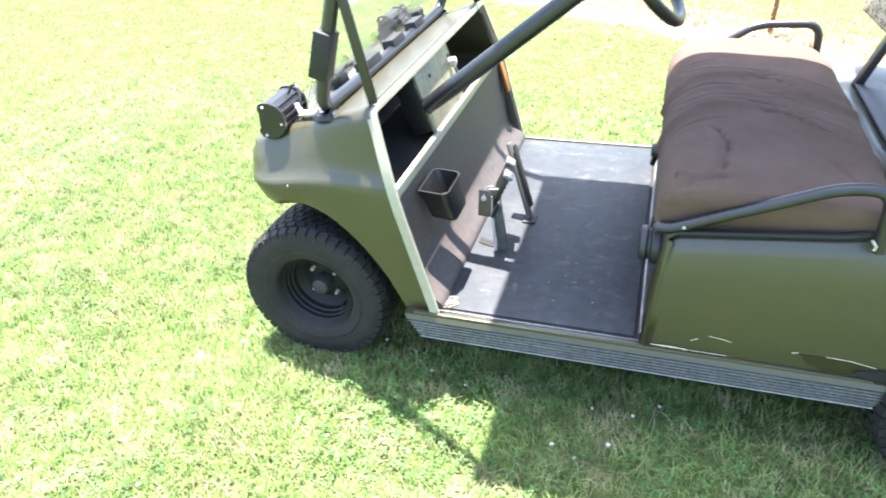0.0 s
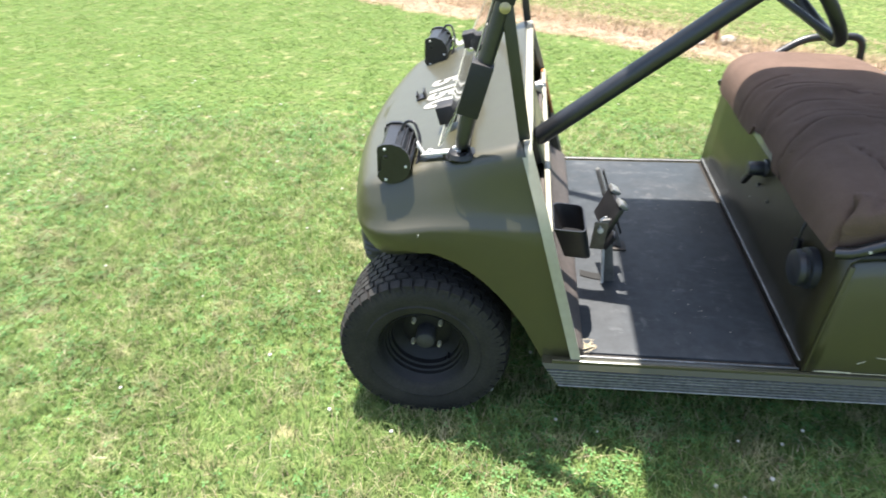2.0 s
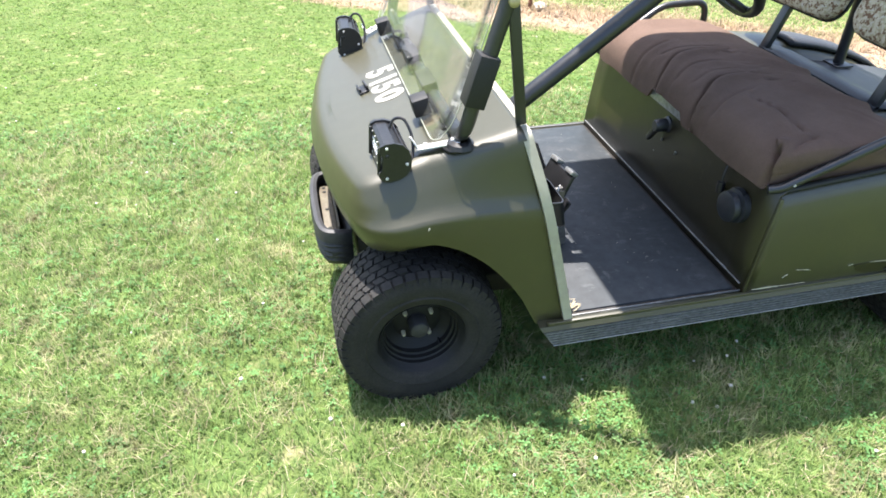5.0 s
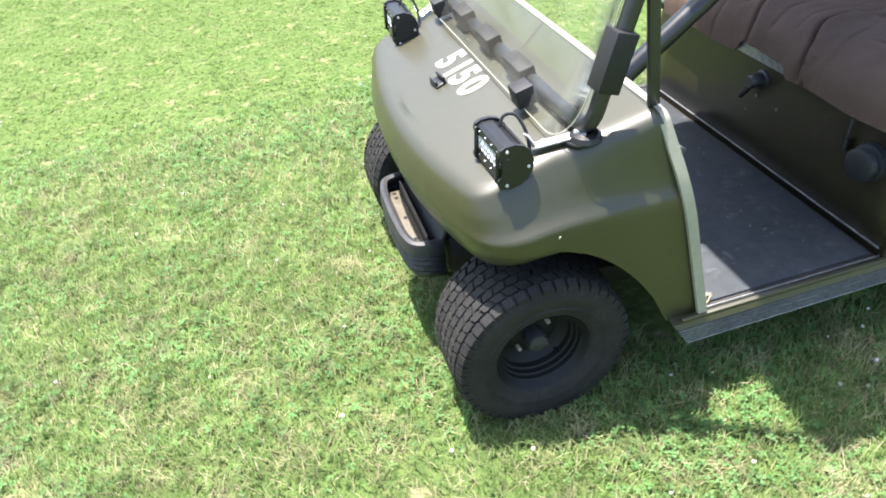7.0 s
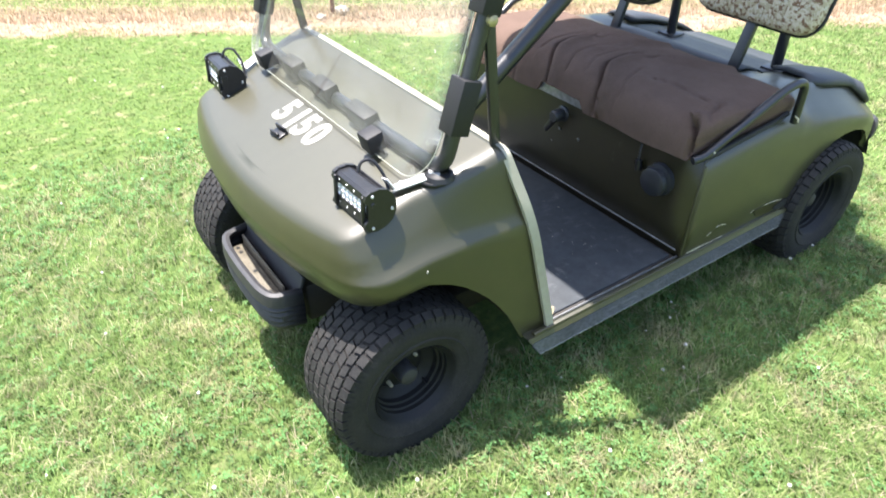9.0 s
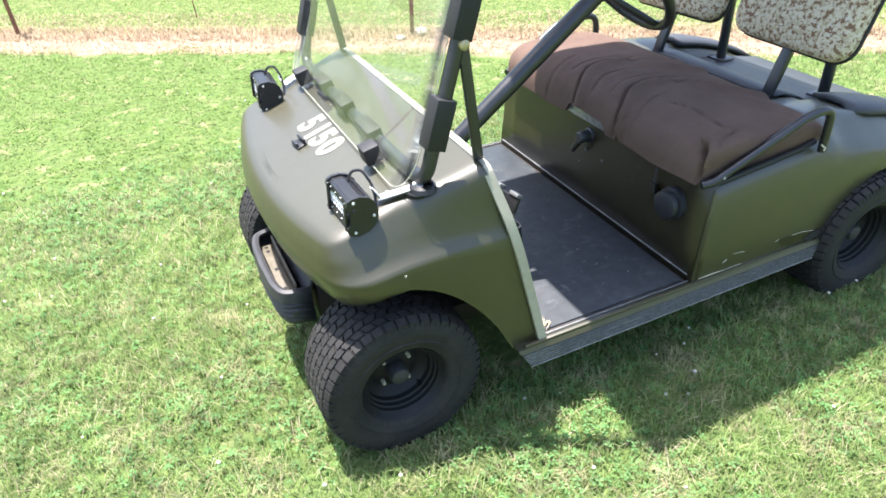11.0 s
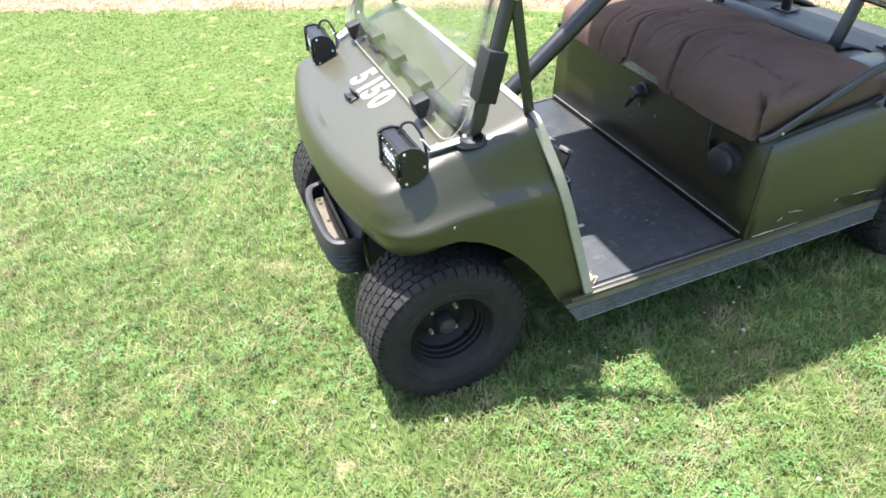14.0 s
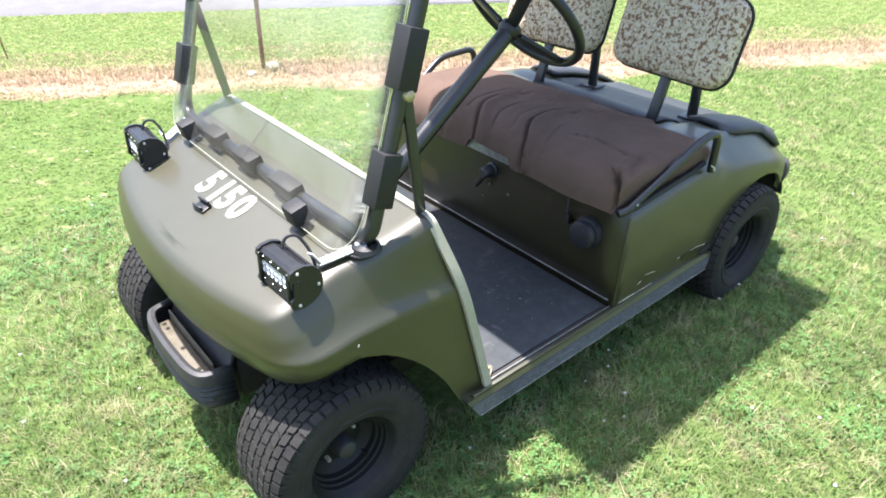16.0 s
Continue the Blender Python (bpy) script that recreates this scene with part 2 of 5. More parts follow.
def glass_material():
    """Clear plastic: see-through face on, mirror-like at a glance, with a faint scratched haze."""
    m = bpy.data.materials.new("clear_acrylic")
    m.use_nodes = True
    nt = m.node_tree
    nt.nodes.remove(nt.nodes["Principled BSDF"])
    out = nt.nodes["Material Output"]
    tr = nt.nodes.new("ShaderNodeBsdfTransparent")
    tr.inputs[0].default_value = (0.96, 0.97, 0.96, 1)
    haze = nt.nodes.new("ShaderNodeBsdfDiffuse")
    haze.inputs[0].default_value = (0.8, 0.82, 0.78, 1)
    co = nt.nodes.new("ShaderNodeTexCoord")
    ns = nt.nodes.new("ShaderNodeTexNoise")
    ns.inputs["Scale"].default_value = 9
    ns.inputs["Detail"].default_value = 6
    nt.links.new(co.outputs["Object"], ns.inputs["Vector"])
    hz = nt.nodes.new("ShaderNodeMapRange")
    hz.inputs[1].default_value, hz.inputs[2].default_value = 0.3, 0.75
    hz.inputs[3].default_value, hz.inputs[4].default_value = 0.0, 0.03
    nt.links.new(ns.outputs[0], hz.inputs[0])
    m1 = nt.nodes.new("ShaderNodeMixShader")
    nt.links.new(hz.outputs[0], m1.inputs[0])
    nt.links.new(tr.outputs[0], m1.inputs[1])
    nt.links.new(haze.outputs[0], m1.inputs[2])
    gl = nt.nodes.new("ShaderNodeBsdfGlossy")
    gl.inputs["Roughness"].default_value = 0.02
    lw = nt.nodes.new("ShaderNodeLayerWeight")
    lw.inputs[0].default_value = 0.5
    pw = nt.nodes.new("ShaderNodeMath")
    pw.operation = 'POWER'
    pw.inputs[1].default_value = 5.0
    nt.links.new(lw.outputs["Facing"], pw.inputs[0])
    mr = nt.nodes.new("ShaderNodeMapRange")
    mr.inputs[3].default_value, mr.inputs[4].default_value = 0.058, 1.0
    nt.links.new(pw.outputs[0], mr.inputs[0])
    mx = nt.nodes.new("ShaderNodeMixShader")
    nt.links.new(mr.outputs[0], mx.inputs[0])
    nt.links.new(m1.outputs[0], mx.inputs[1])
    nt.links.new(gl.outputs[0], mx.inputs[2])
    nt.links.new(mx.outputs[0], out.inputs[0])
    return m


GLASS = glass_material()

# the fence line: NX * x + NY * y is the distance across it
NX, NY = 0.530, 0.848
DIRT0, DIRT1, ROAD0, ROAD1 = 2.93, 3.45, 5.30, 6.25


def ground_material():
    m = bpy.data.materials.new("lawn_ground")
    m.use_nodes = True
    nt = m.node_tree
    b = nt.nodes["Principled BSDF"]
    b.inputs["Roughness"].default_value = 0.95
    b.inputs["Specular IOR Level"].default_value = 0.1
    co = nt.nodes.new("ShaderNodeTexCoord")

    def noise_at(scale, lo, hi, detail=6):
        n = nt.nodes.new("ShaderNodeTexNoise")
        n.inputs["Scale"].default_value = scale
        n.inputs["Detail"].default_value = detail
        n.inputs["Roughness"].default_value = 0.65
        nt.links.new(co.outputs["Object"], n.inputs["Vector"])
        r = nt.nodes.new("ShaderNodeMapRange")
        r.inputs[1].default_value, r.inputs[2].default_value = lo, hi
        nt.links.new(n.outputs[0], r.inputs[0])
        return r.outputs[0], n.outputs[0]

    def mix(fac, a, c):
        x = nt.nodes.new("ShaderNodeMix")
        x.data_type = 'RGBA'
        for slot, v in ((6, a), (7, c)):
            if isinstance(v, tuple):
                x.inputs[slot].default_value = (*v, 1)
            else:
                nt.links.new(v, x.inputs[slot])
        nt.links.new(fac, x.inputs[0])
        return x.outputs[2]

    patches, _ = noise_at(6.5, 0.40, 0.66)
    tufts, raw = noise_at(28, 0.38, 0.62, 8)
    straw, _ = noise_at(9, 0.56, 0.74)
    green = mix(patches, (0.098, 0.146, 0.040), (0.126, 0.160, 0.052))
    green = mix(tufts, green, (0.064, 0.104, 0.032))
    green = mix(straw, green, (0.28, 0.245, 0.14))
    pos = nt.nodes.new("ShaderNodeVectorMath")
    pos.operation = 'DOT_PRODUCT'
    pos.inputs[1].default_value = (NX, NY, 0)
    nt.links.new(co.outputs["Object"], pos.inputs[0])
    wob = nt.nodes.new("ShaderNodeMath")
    wob.operation = 'MULTIPLY_ADD'
    _, w = noise_at(2.5, 0, 1)
    nt.links.new(w, wob.inputs[0])
    wob.inputs[1].default_value = 0.7
    nt.links.new(pos.outputs["Value"], wob.inputs[2])
    lo = nt.nodes.new("ShaderNodeMapRange")
    lo.inputs[1].default_value, lo.inputs[2].default_value = DIRT0 + 0.30, DIRT0 + 0.44
    nt.links.new(wob.outputs[0], lo.inputs[0])
    hi = nt.nodes.new("ShaderNodeMapRange")
    hi.inputs[1].default_value, hi.inputs[2].default_value = DIRT1 + 0.25, DIRT1 + 0.55
    hi.inputs[3].default_value, hi.inputs[4].default_value = 1, 0
    nt.links.new(wob.outputs[0], hi.inputs[0])
    band = nt.nodes.new("ShaderNodeMath")
    band.operation = 'MULTIPLY'
    nt.links.new(lo.outputs[0], band.inputs[0])
    nt.links.new(hi.outputs[0], band.inputs[1])
    soil = mix(noise_at(14, 0.35, 0.65, 8)[0], (0.21, 0.145, 0.10), (0.36, 0.27, 0.20))
    soil = mix(noise_at(45, 0.5, 0.7, 8)[0], soil, (0.20, 0.135, 0.085))
    nt.links.new(mix(band.outputs[0], green, soil), b.inputs["Base Color"])
    bp = nt.nodes.new("ShaderNodeBump")
    bp.inputs["Strength"].default_value = 0.8
    bp.inputs["Distance"].default_value = 0.02
    nt.links.new(raw, bp.inputs["Height"])
    nt.links.new(bp.outputs[0], b.inputs["Normal"])
    return m


GROUND = ground_material()
ASPHALT = material("pale_asphalt", (0.112, 0.110, 0.114), 0.85, second=(0.092, 0.090, 0.094), scale=3, amount=0.8, fine=80, bump=0.3)


def leaf_material(name, a, c, rough=0.6, dry=0.0):
    """Blades: colour from blade to blade and from patch to patch, with some light through them."""
    m = bpy.data.materials.new(name)
    m.use_nodes = True
    nt = m.node_tree
    b = nt.nodes["Principled BSDF"]
    b.inputs["Roughness"].default_value = rough
    b.inputs["Specular IOR Level"].default_value = 0.12
    geo = nt.nodes.new("ShaderNodeNewGeometry")
    ramp = nt.nodes.new("ShaderNodeValToRGB")
    ramp.color_ramp.elements[0].color = (*a, 1)
    ramp.color_ramp.elements[1].color = (*c, 1)
    e = ramp.color_ramp.elements.new(0.90)
    e.color = (*[x * 0.5 + y * 0.5 for x, y in zip(a, c)], 1)
    nt.links.new(geo.outputs["Random Per Island"], ramp.inputs[0])
    co = nt.nodes.new("ShaderNodeTexCoord")
    n = nt.nodes.new("ShaderNodeTexNoise")
    n.inputs["Scale"].default_value = 2.6
    n.inputs["Detail"].default_value = 5
    nt.links.new(co.outputs["Object"], n.inputs["Vector"])
    r = nt.nodes.new("ShaderNodeMapRange")
    r.inputs[1].default_value, r.inputs[2].default_value = 0.38, 0.62
    r.inputs[3].default_value, r.inputs[4].default_value = 0.68, 1.28
    fine = nt.nodes.new("ShaderNodeTexNoise")
    fine.inputs["Scale"].default_value = 17
    fine.inputs["Detail"].default_value = 3
    nt.links.new(co.outputs["Object"], fine.inputs["Vector"])
    both = nt.nodes.new("ShaderNodeMath")
    both.operation = 'MULTIPLY_ADD'
    both.inputs[1].default_value = 0.8
    nt.links.new(fine.outputs[0], both.inputs[0])
    half_n = nt.nodes.new("ShaderNodeMath")
    half_n.operation = 'MULTIPLY'
    half_n.inputs[1].default_value = 0.2
    nt.links.new(n.outputs[0], half_n.inputs[0])
    nt.links.new(half_n.outputs[0], both.inputs[2])
    nt.links.new(both.outputs[0], r.inputs[0])
    mul = nt.nodes.new("ShaderNodeMix")
    mul.data_type = 'RGBA'
    mul.blend_type = 'MULTIPLY'
    mul.inputs[0].default_value = 1
    dead = nt.nodes.new("ShaderNodeTexNoise")
    dead.inputs["Scale"].default_value = 6.5
    dead.inputs["Detail"].default_value = 7
    dead.inputs["Roughness"].default_value = 0.7
    nt.links.new(co.outputs["Object"], dead.inputs["Vector"])
    dr = nt.nodes.new("ShaderNodeMapRange")
    dr.inputs[1].default_value, dr.inputs[2].default_value = 0.51, 0.66
    dr.inputs[4].default_value = dry
    nt.links.new(dead.outputs[0], dr.inputs[0])
    dm = nt.nodes.new("ShaderNodeMix")
    dm.data_type = 'RGBA'
    dm.inputs[7].default_value = (0.39, 0.34, 0.215, 1)
    nt.links.new(dr.outputs[0], dm.inputs[0])
    nt.links.new(ramp.outputs[0], dm.inputs[6])
    nt.links.new(dm.outputs[2], mul.inputs[6])
    nt.links.new(r.outputs[0], mul.inputs[7])
    nt.links.new(mul.outputs[2], b.inputs["Base Color"])
    tl = nt.nodes.new("ShaderNodeBsdfTranslucent")
    nt.links.new(mul.outputs[2], tl.inputs[0])
    mx = nt.nodes.new("ShaderNodeMixShader")
    mx.inputs[0].default_value = 0.35
    nt.links.new(b.outputs[0], mx.inputs[1])
    nt.links.new(tl.outputs[0], mx.inputs[2])
    nt.links.new(mx.outputs[0], nt.nodes["Material Output"].inputs[0])
    return m


BLADE = leaf_material("grass_blade", (0.138, 0.237, 0.066), (0.288, 0.304, 0.136), dry=0.8)
FAR_BLADE = leaf_material("lawn_blade_pale", (0.104, 0.186, 0.038), (0.158, 0.214, 0.060), dry=0.25)
VERGE = leaf_material("verge_blade", (0.195, 0.262, 0.080), (0.27, 0.30, 0.12), dry=0.3)
CLOVER = leaf_material("clover_leaf", (0.088, 0.205, 0.064), (0.185, 0.300, 0.115), dry=0.15)
STRAW = leaf_material("dry_straw", (0.30, 0.22, 0.14), (0.48, 0.40, 0.27))
THATCH = leaf_material("bleached_thatch", (0.33, 0.275, 0.17), (0.54, 0.49, 0.36))
PALE_STRAW = material("pale_straw", (0.52, 0.44, 0.29), 0.8, second=(0.40, 0.33, 0.20), scale=50)
PETAL = material("clover_flower", (0.50, 0.49, 0.43), 0.8, scale=60)


# ---- shape helpers ----
def part(name, bm, mat, parent, label="", smooth=True):
    """Links a bmesh as one mesh object under a thing or a part."""
    me = bpy.data.meshes.new(name)
    bmesh.ops.recalc_face_normals(bm, faces=bm.faces)
    bm.to_mesh(me)
    bm.free()
    for m in (mat if isinstance(mat, (list, tuple)) else [mat]):
        me.materials.append(m)
    if smooth:
        me.polygons.foreach_set("use_smooth", [True] * len(me.polygons))
        me.set_sharp_from_angle(angle=radians(40))
    ob = new(name, me)
    ob.parent = parent
    if label:
        tagged(ob, label)
    return ob


def box(bm, size, m=Matrix(), bevel=0.0, segs=2):
    """A box with rounded edges, at a pose."""
    g = bmesh.ops.create_cube(bm, size=1, matrix=Matrix.Diagonal((*size, 1)))
    vs = g["verts"]
    if bevel:
        es = list({e for v in vs for e in v.link_edges})
        r = bmesh.ops.bevel(bm, geom=es, offset=bevel, segments=segs, affect='EDGES', profile=0.5)
        vs = list({v for f in r["faces"] for v in f.verts} | {v for v in vs if v.is_valid})
    bmesh.ops.transform(bm, matrix=m, verts=vs)
    return bm


def fillet(pts, r, n=6):
    """A polyline with its inner corners rounded."""
    pts = [Vector(p) for p in pts]
    out = [pts[0]]
    for a, b, c in zip(pts, pts[1:], pts[2:]):
        u, v = (a - b), (c - b)
        d = min(r, u.length * 0.48, v.length * 0.48)
        p, q = b + u.normalized() * d, b + v.normalized() * d
        for i in range(n + 1):
            t = i / n
            out.append((1 - t) ** 2 * p + 2 * t * (1 - t) * b + t * t * q)
    out.append(pts[-1])
    return out


def tube(bm, pts, r, segs=12, flat=1.0, up=None):
    """A round (or flattened) bar along a polyline."""
    pts = [Vector(p) for p in pts]
    rings = []
    ref = Vector(up) if up else None
    for i, p in enumerate(pts):
        d = (pts[min(i + 1, len(pts) - 1)] - pts[max(i - 1, 0)]).normalized()
        if ref is None:
            ref = Vector((0, 0, 1)) if abs(d.z) < 0.9 else Vector((1, 0, 0))
        a = (ref - d * ref.dot(d)).normalized()
        b = d.cross(a)
        if not up:
            ref = a
        rings.append([bm.verts.new(p + (a * math.cos(2 * math.pi * k / segs) + b * math.sin(2 * math.pi * k / segs) * flat) * r)
                      for k in range(segs)])
    for A, B in zip(rings, rings[1:]):
        for k in range(segs):
            bm.faces.new((A[k], A[(k + 1) % segs], B[(k + 1) % segs], B[k]))
    bm.faces.new(rings[0][::-1])
    bm.faces.new(rings[-1])
    return bm


def bar(bm, a, b, w, h, up=(0, 0, 1), bevel=0.002):
    """A rectangular bar from a to b; w across, h along up."""
    a, b = Vector(a), Vector(b)
    d = (b - a).normalized()
    u = (Vector(up) - d * d.dot(Vector(up))).normalized()
    s = d.cross(u)
    m = Matrix((s, d, u)).transposed().to_4x4()
    m.translation = (a + b) / 2
    return box(bm, (w, (b - a).length, h), m, bevel)


def spin(bm, profile, axis_m, segs=48, close=False):
    """A profile of (radius, along) turned round the local y axis."""
    rings = []
    for k in range(segs):
        a = 2 * math.pi * k / segs
        rings.append([bm.verts.new(axis_m @ Vector((r * math.cos(a), y, r * math.sin(a)))) for r, y in profile])
    for k in range(segs):
        A, B = rings[k], rings[(k + 1) % segs]
        for i in range(len(profile) - 1):
            bm.faces.new((A[i], A[i + 1], B[i + 1], B[i]))
    bmesh.ops.remove_doubles(bm, verts=bm.verts, dist=1e-5)
    return bm


def grid_faces(bm, rows):
    """Faces between rows of vertices."""
    for A, B in zip(rows, rows[1:]):
        for i in range(len(A) - 1):
            q = [A[i], A[i + 1], B[i + 1], B[i]]
            if len(set(q)) > 2:
                try:
                    bm.faces.new([v for j, v in enumerate(q) if v not in q[:j]])
                except ValueError:
                    pass


def lerp(table, x):
    """A value from a short table of (x, value), with smooth joints."""
    if x <= table[0][0]:
        return table[0][1]
    for (a, p), (b, q) in zip(table, table[1:]):
        if x <= b:
            return p + (q - p) * (x - a) / (b - a)
    return table[-1][1]


# ---- ground ----
def ground_sheet():
    bm = bmesh.new()
    bmesh.ops.create_grid(bm, x_segments=40, y_segments=40, size=150)
    ob = part("ground", bm, GROUND, None)
    return tagged(ob, "mown lawn with dry patches and a bare strip along the fence", "ground", kind="structure")


def road_strip():
    bm = bmesh.new()
    u, n = Vector((NY, -NX, 0)), Vector((NX, NY, 0))
    rows = []
    for i in range(61):
        s = -60 + 2 * i
        rows.append([bm.verts.new(u * s + n * d + Vector((0, 0, z))) for d, z in
                     ((ROAD0 - 0.03 + 0.04 * math.sin(s * 1.7), -0.01), (ROAD0 + 0.02 * math.sin(s * 2.3), 0.02), ((ROAD0 + ROAD1) / 2, 0.03), (ROAD1, 0.02), (ROAD1 + 0.03, -0.01))])
    grid_faces(bm, rows)
    return tagged(part("road", bm, ASPHALT, None), "pale grey asphalt road beyond the fence", "road", kind="structure")


def blades(name, count, rng, place, length, width, mat, label, category, lean=0.6, leaf=False):
    """Many small blades as one mesh. place gives the n roots."""
    x, y = place(count, rng)
    n = len(x)
    az = rng.uniform(0, 2 * np.pi, n)
    L = rng.uniform(length[0], length[1], n)
    W = rng.uniform(width[0], width[1], n)
    tip = rng.uniform(0.1 if lean < 2.2 else lean * 0.55, lean, n) * L
    sx, sy = np.cos(az), np.sin(az)
    px, py = -sy, sx
    V = np.zeros((n, 5, 3), dtype=np.float32)
    z0 = -0.004
    V[:, 0] = np.stack([x - px * W / 2, y - py * W / 2, np.full(n, z0)], 1)
    V[:, 1] = np.stack([x + px * W / 2, y + py * W / 2, np.full(n, z0)], 1)
    mx, my, mz = x + sx * tip * 0.35, y + sy * tip * 0.35, L * 0.62
    V[:, 2] = np.stack([mx + px * W * 0.42, my + py * W * 0.42, mz], 1)
    V[:, 3] = np.stack([mx - px * W * 0.42, my - py * W * 0.42, mz], 1)
    V[:, 4] = np.stack([x + sx * tip, y + sy * tip, L * 0.95], 1)
    me = bpy.data.meshes.new(name)
    me.vertices.add(n * 5)
    me.vertices.foreach_set("co", V.ravel())
    base = (np.arange(n) * 5)[:, None]
    loops = np.concatenate([base + np.array([[0, 1, 2, 3]]), base + np.array([[3, 2, 4]])], 1).ravel()
    me.loops.add(len(loops))
    me.loops.foreach_set("vertex_index", loops.astype(np.int32))
    me.polygons.add(n * 2)
    starts = (np.arange(n)[:, None] * 7 + np.array([[0, 4]])).ravel()
    me.polygons.foreach_set("loop_start", starts.astype(np.int32))
    me.update(calc_edges=True)
    me.validate()
    me.materials.append(mat)
    return tagged(new(name, me), label, category, kind="stuff")


PATCHES = np.random.default_rng(17).uniform(0, 1, (64, 64))


def patchy(x, y, size):
    """Soft noise between 0 and 1, with patches of about that size."""
    u, v = x / size + 31.3, y / size + 17.7
    i, j = np.floor(u).astype(int), np.floor(v).astype(int)
    a, b = u - i, v - j
    a, b = a * a * (3 - 2 * a), b * b * (3 - 2 * b)
    g = lambda p, q: PATCHES[p % 64, q % 64]
    return (g(i, j) * (1 - a) + g(i + 1, j) * a) * (1 - b) + (g(i, j + 1) * (1 - a) + g(i + 1, j + 1) * a) * b


def lawn_place(x0, x1, y0, y1, bare=0.0, grow=0, soft=(0.3, 1.7)):
    def place(count, rng):
        x = rng.uniform(x0, x1, count)
        y = rng.uniform(y0, y1, count)
        d = NX * x + NY * y
        wob = 0.10 * np.sin(3.1 * x - 2.2 * y) + 0.07 * np.sin(7.7 * x + 3.0 * y)
        keep = d + wob < DIRT0 - 0.02
        keep &= ~((x > 0.36) & (x < 1.3) & (np.abs(y) < 0.42))
        # thinner growth in worn patches
        thin = 0.6 * patchy(x, y, 0.16) + 0.4 * patchy(x + 5, y + 3, 0.055)
        keep &= rng.uniform(0, 1, count) > np.clip(thin * 1.5 - 0.55 + bare, 0, 0.65)
        if grow:
            w = np.clip((y - soft[0]) / (soft[1] - soft[0]), 0, 1)
            keep &= rng.uniform(0, 1, count) < (w if grow > 0 else 1 - w)
        return x[keep], y[keep]
    return place


def strip_place(d0, d1, s0, s1):
    def place(count, rng):
        d, s = rng.uniform(d0, d1, count), rng.uniform(s0, s1, count)
        return NX * d + NY * s, NY * d - NX * s
    return place


def clovers(count, rng):
    """Three-leaved clover tufts, joined."""
    x, y = lawn_place(-2.6, 2.4, -1.5, 1.7)(count, rng)
    keep = 0.7 * patchy(x + 9, y + 2, 0.22) + 0.3 * patchy(x, y, 0.07) + rng.uniform(-0.25, 0.25, len(x)) > 0.5
    x, y = x[keep], y[keep]
    n = len(x)
    V, F = [], []
    for i in range(n):
        h, r, a0 = rng.uniform(0.010, 0.032), rng.uniform(0.0042, 0.0085), rng.uniform(0, 6.28)
        for k in range(3):
            a = a0 + k * 2.094
            c, s = math.cos(a), math.sin(a)
            b = len(V)
            t = rng.uniform(-0.003, 0.004)
            V += [(x[i], y[i], h), (x[i] + r * c - r * 0.55 * s, y[i] + r * s + r * 0.55 * c, h + t),
                  (x[i] + 1.5 * r * c, y[i] + 1.5 * r * s, h + t - 0.001), (x[i] + r * c + r * 0.55 * s, y[i] + r * s - r * 0.55 * c, h + t)]
            F.append((b, b + 1, b + 2, b + 3))
    me = bpy.data.meshes.new("clover")
    me.from_pydata(V, [], F)
    me.materials.append(CLOVER)
    return tagged(new("clover", me), "low green clover leaves among the grass", "clover", kind="stuff")


def flowers(count, rng):
    bm = bmesh.new()
    x, y = lawn_place(-2.6, 2.8, -1.4, 2.6)(count, rng)
    for a, b in zip(x, y):
        if (0.3 < a < 2.1 and abs(b) < 0.5):
            continue
        bmesh.ops.create_icosphere(bm, subdivisions=1, radius=rng.uniform(0.003, 0.0065),
                                   matrix=Matrix.Translation((a, b, rng.uniform(0.016, 0.032))) @ Matrix.Diagonal((1, 1, 0.8, 1)))
    ob = part("clover_flowers", bm, PETAL, None)
    return tagged(ob, "small white clover flowers scattered in the lawn", "flowers", kind="stuff")


ground_sheet()
road_strip()
rng = np.random.default_rng(5)
blades("lawn_grass", 320000, rng, lawn_place(-1.7, 2.4, -1.8, 1.7, grow=-1), (0.014, 0.040), (0.0018, 0.0036), BLADE,
       "short mown green lawn grass with dry blades", "grass", lean=1.5)
blades("lawn_grass", 330000, rng, lawn_place(-7.5, 5.0, 0.3, 7.5, grow=1), (0.005, 0.012), (0.004, 0.009), FAR_BLADE,
       "short mown green lawn grass farther off", "grass", lean=3.6)
blades("lawn_grass", 150000, rng, lawn_place(-7.5, -1.5, -1.8, 1.7, grow=-1), (0.010, 0.026), (0.0035, 0.006), BLADE,
       "short mown green lawn grass beside the cart", "grass", lean=2.0)
blades("lawn_grass", 70000, rng, lawn_place(2.3, 5.0, -1.5, 1.7, grow=-1), (0.010, 0.026), (0.0035, 0.006), BLADE,
       "short mown green lawn grass behind the cart", "grass", lean=2.0)
clovers(52000, rng)
flowers(260, rng)
blades("dry_grass", 42000, rng, lawn_place(-2.6, 2.4, -1.6, 1.5, bare=0.12), (0.012, 0.034), (0.0012, 0.0026), THATCH,
       "bleached dead blades lying through the lawn", "dry grass", lean=2.6)
blades("dry_grass", 16000, rng, strip_place(DIRT0 - 0.04, DIRT1 + 0.12, -6, 7), (0.008, 0.034), (0.003, 0.008), STRAW,
       "dead straw-coloured grass along the fence line", "dry grass", lean=3.2)
blades("verge_grass", 80000, rng, strip_place(DIRT1 - 0.02, ROAD0, -8, 8), (0.005, 0.013), (0.005, 0.011), VERGE,
       "green verge grass between fence and road", "grass", lean=3.6)
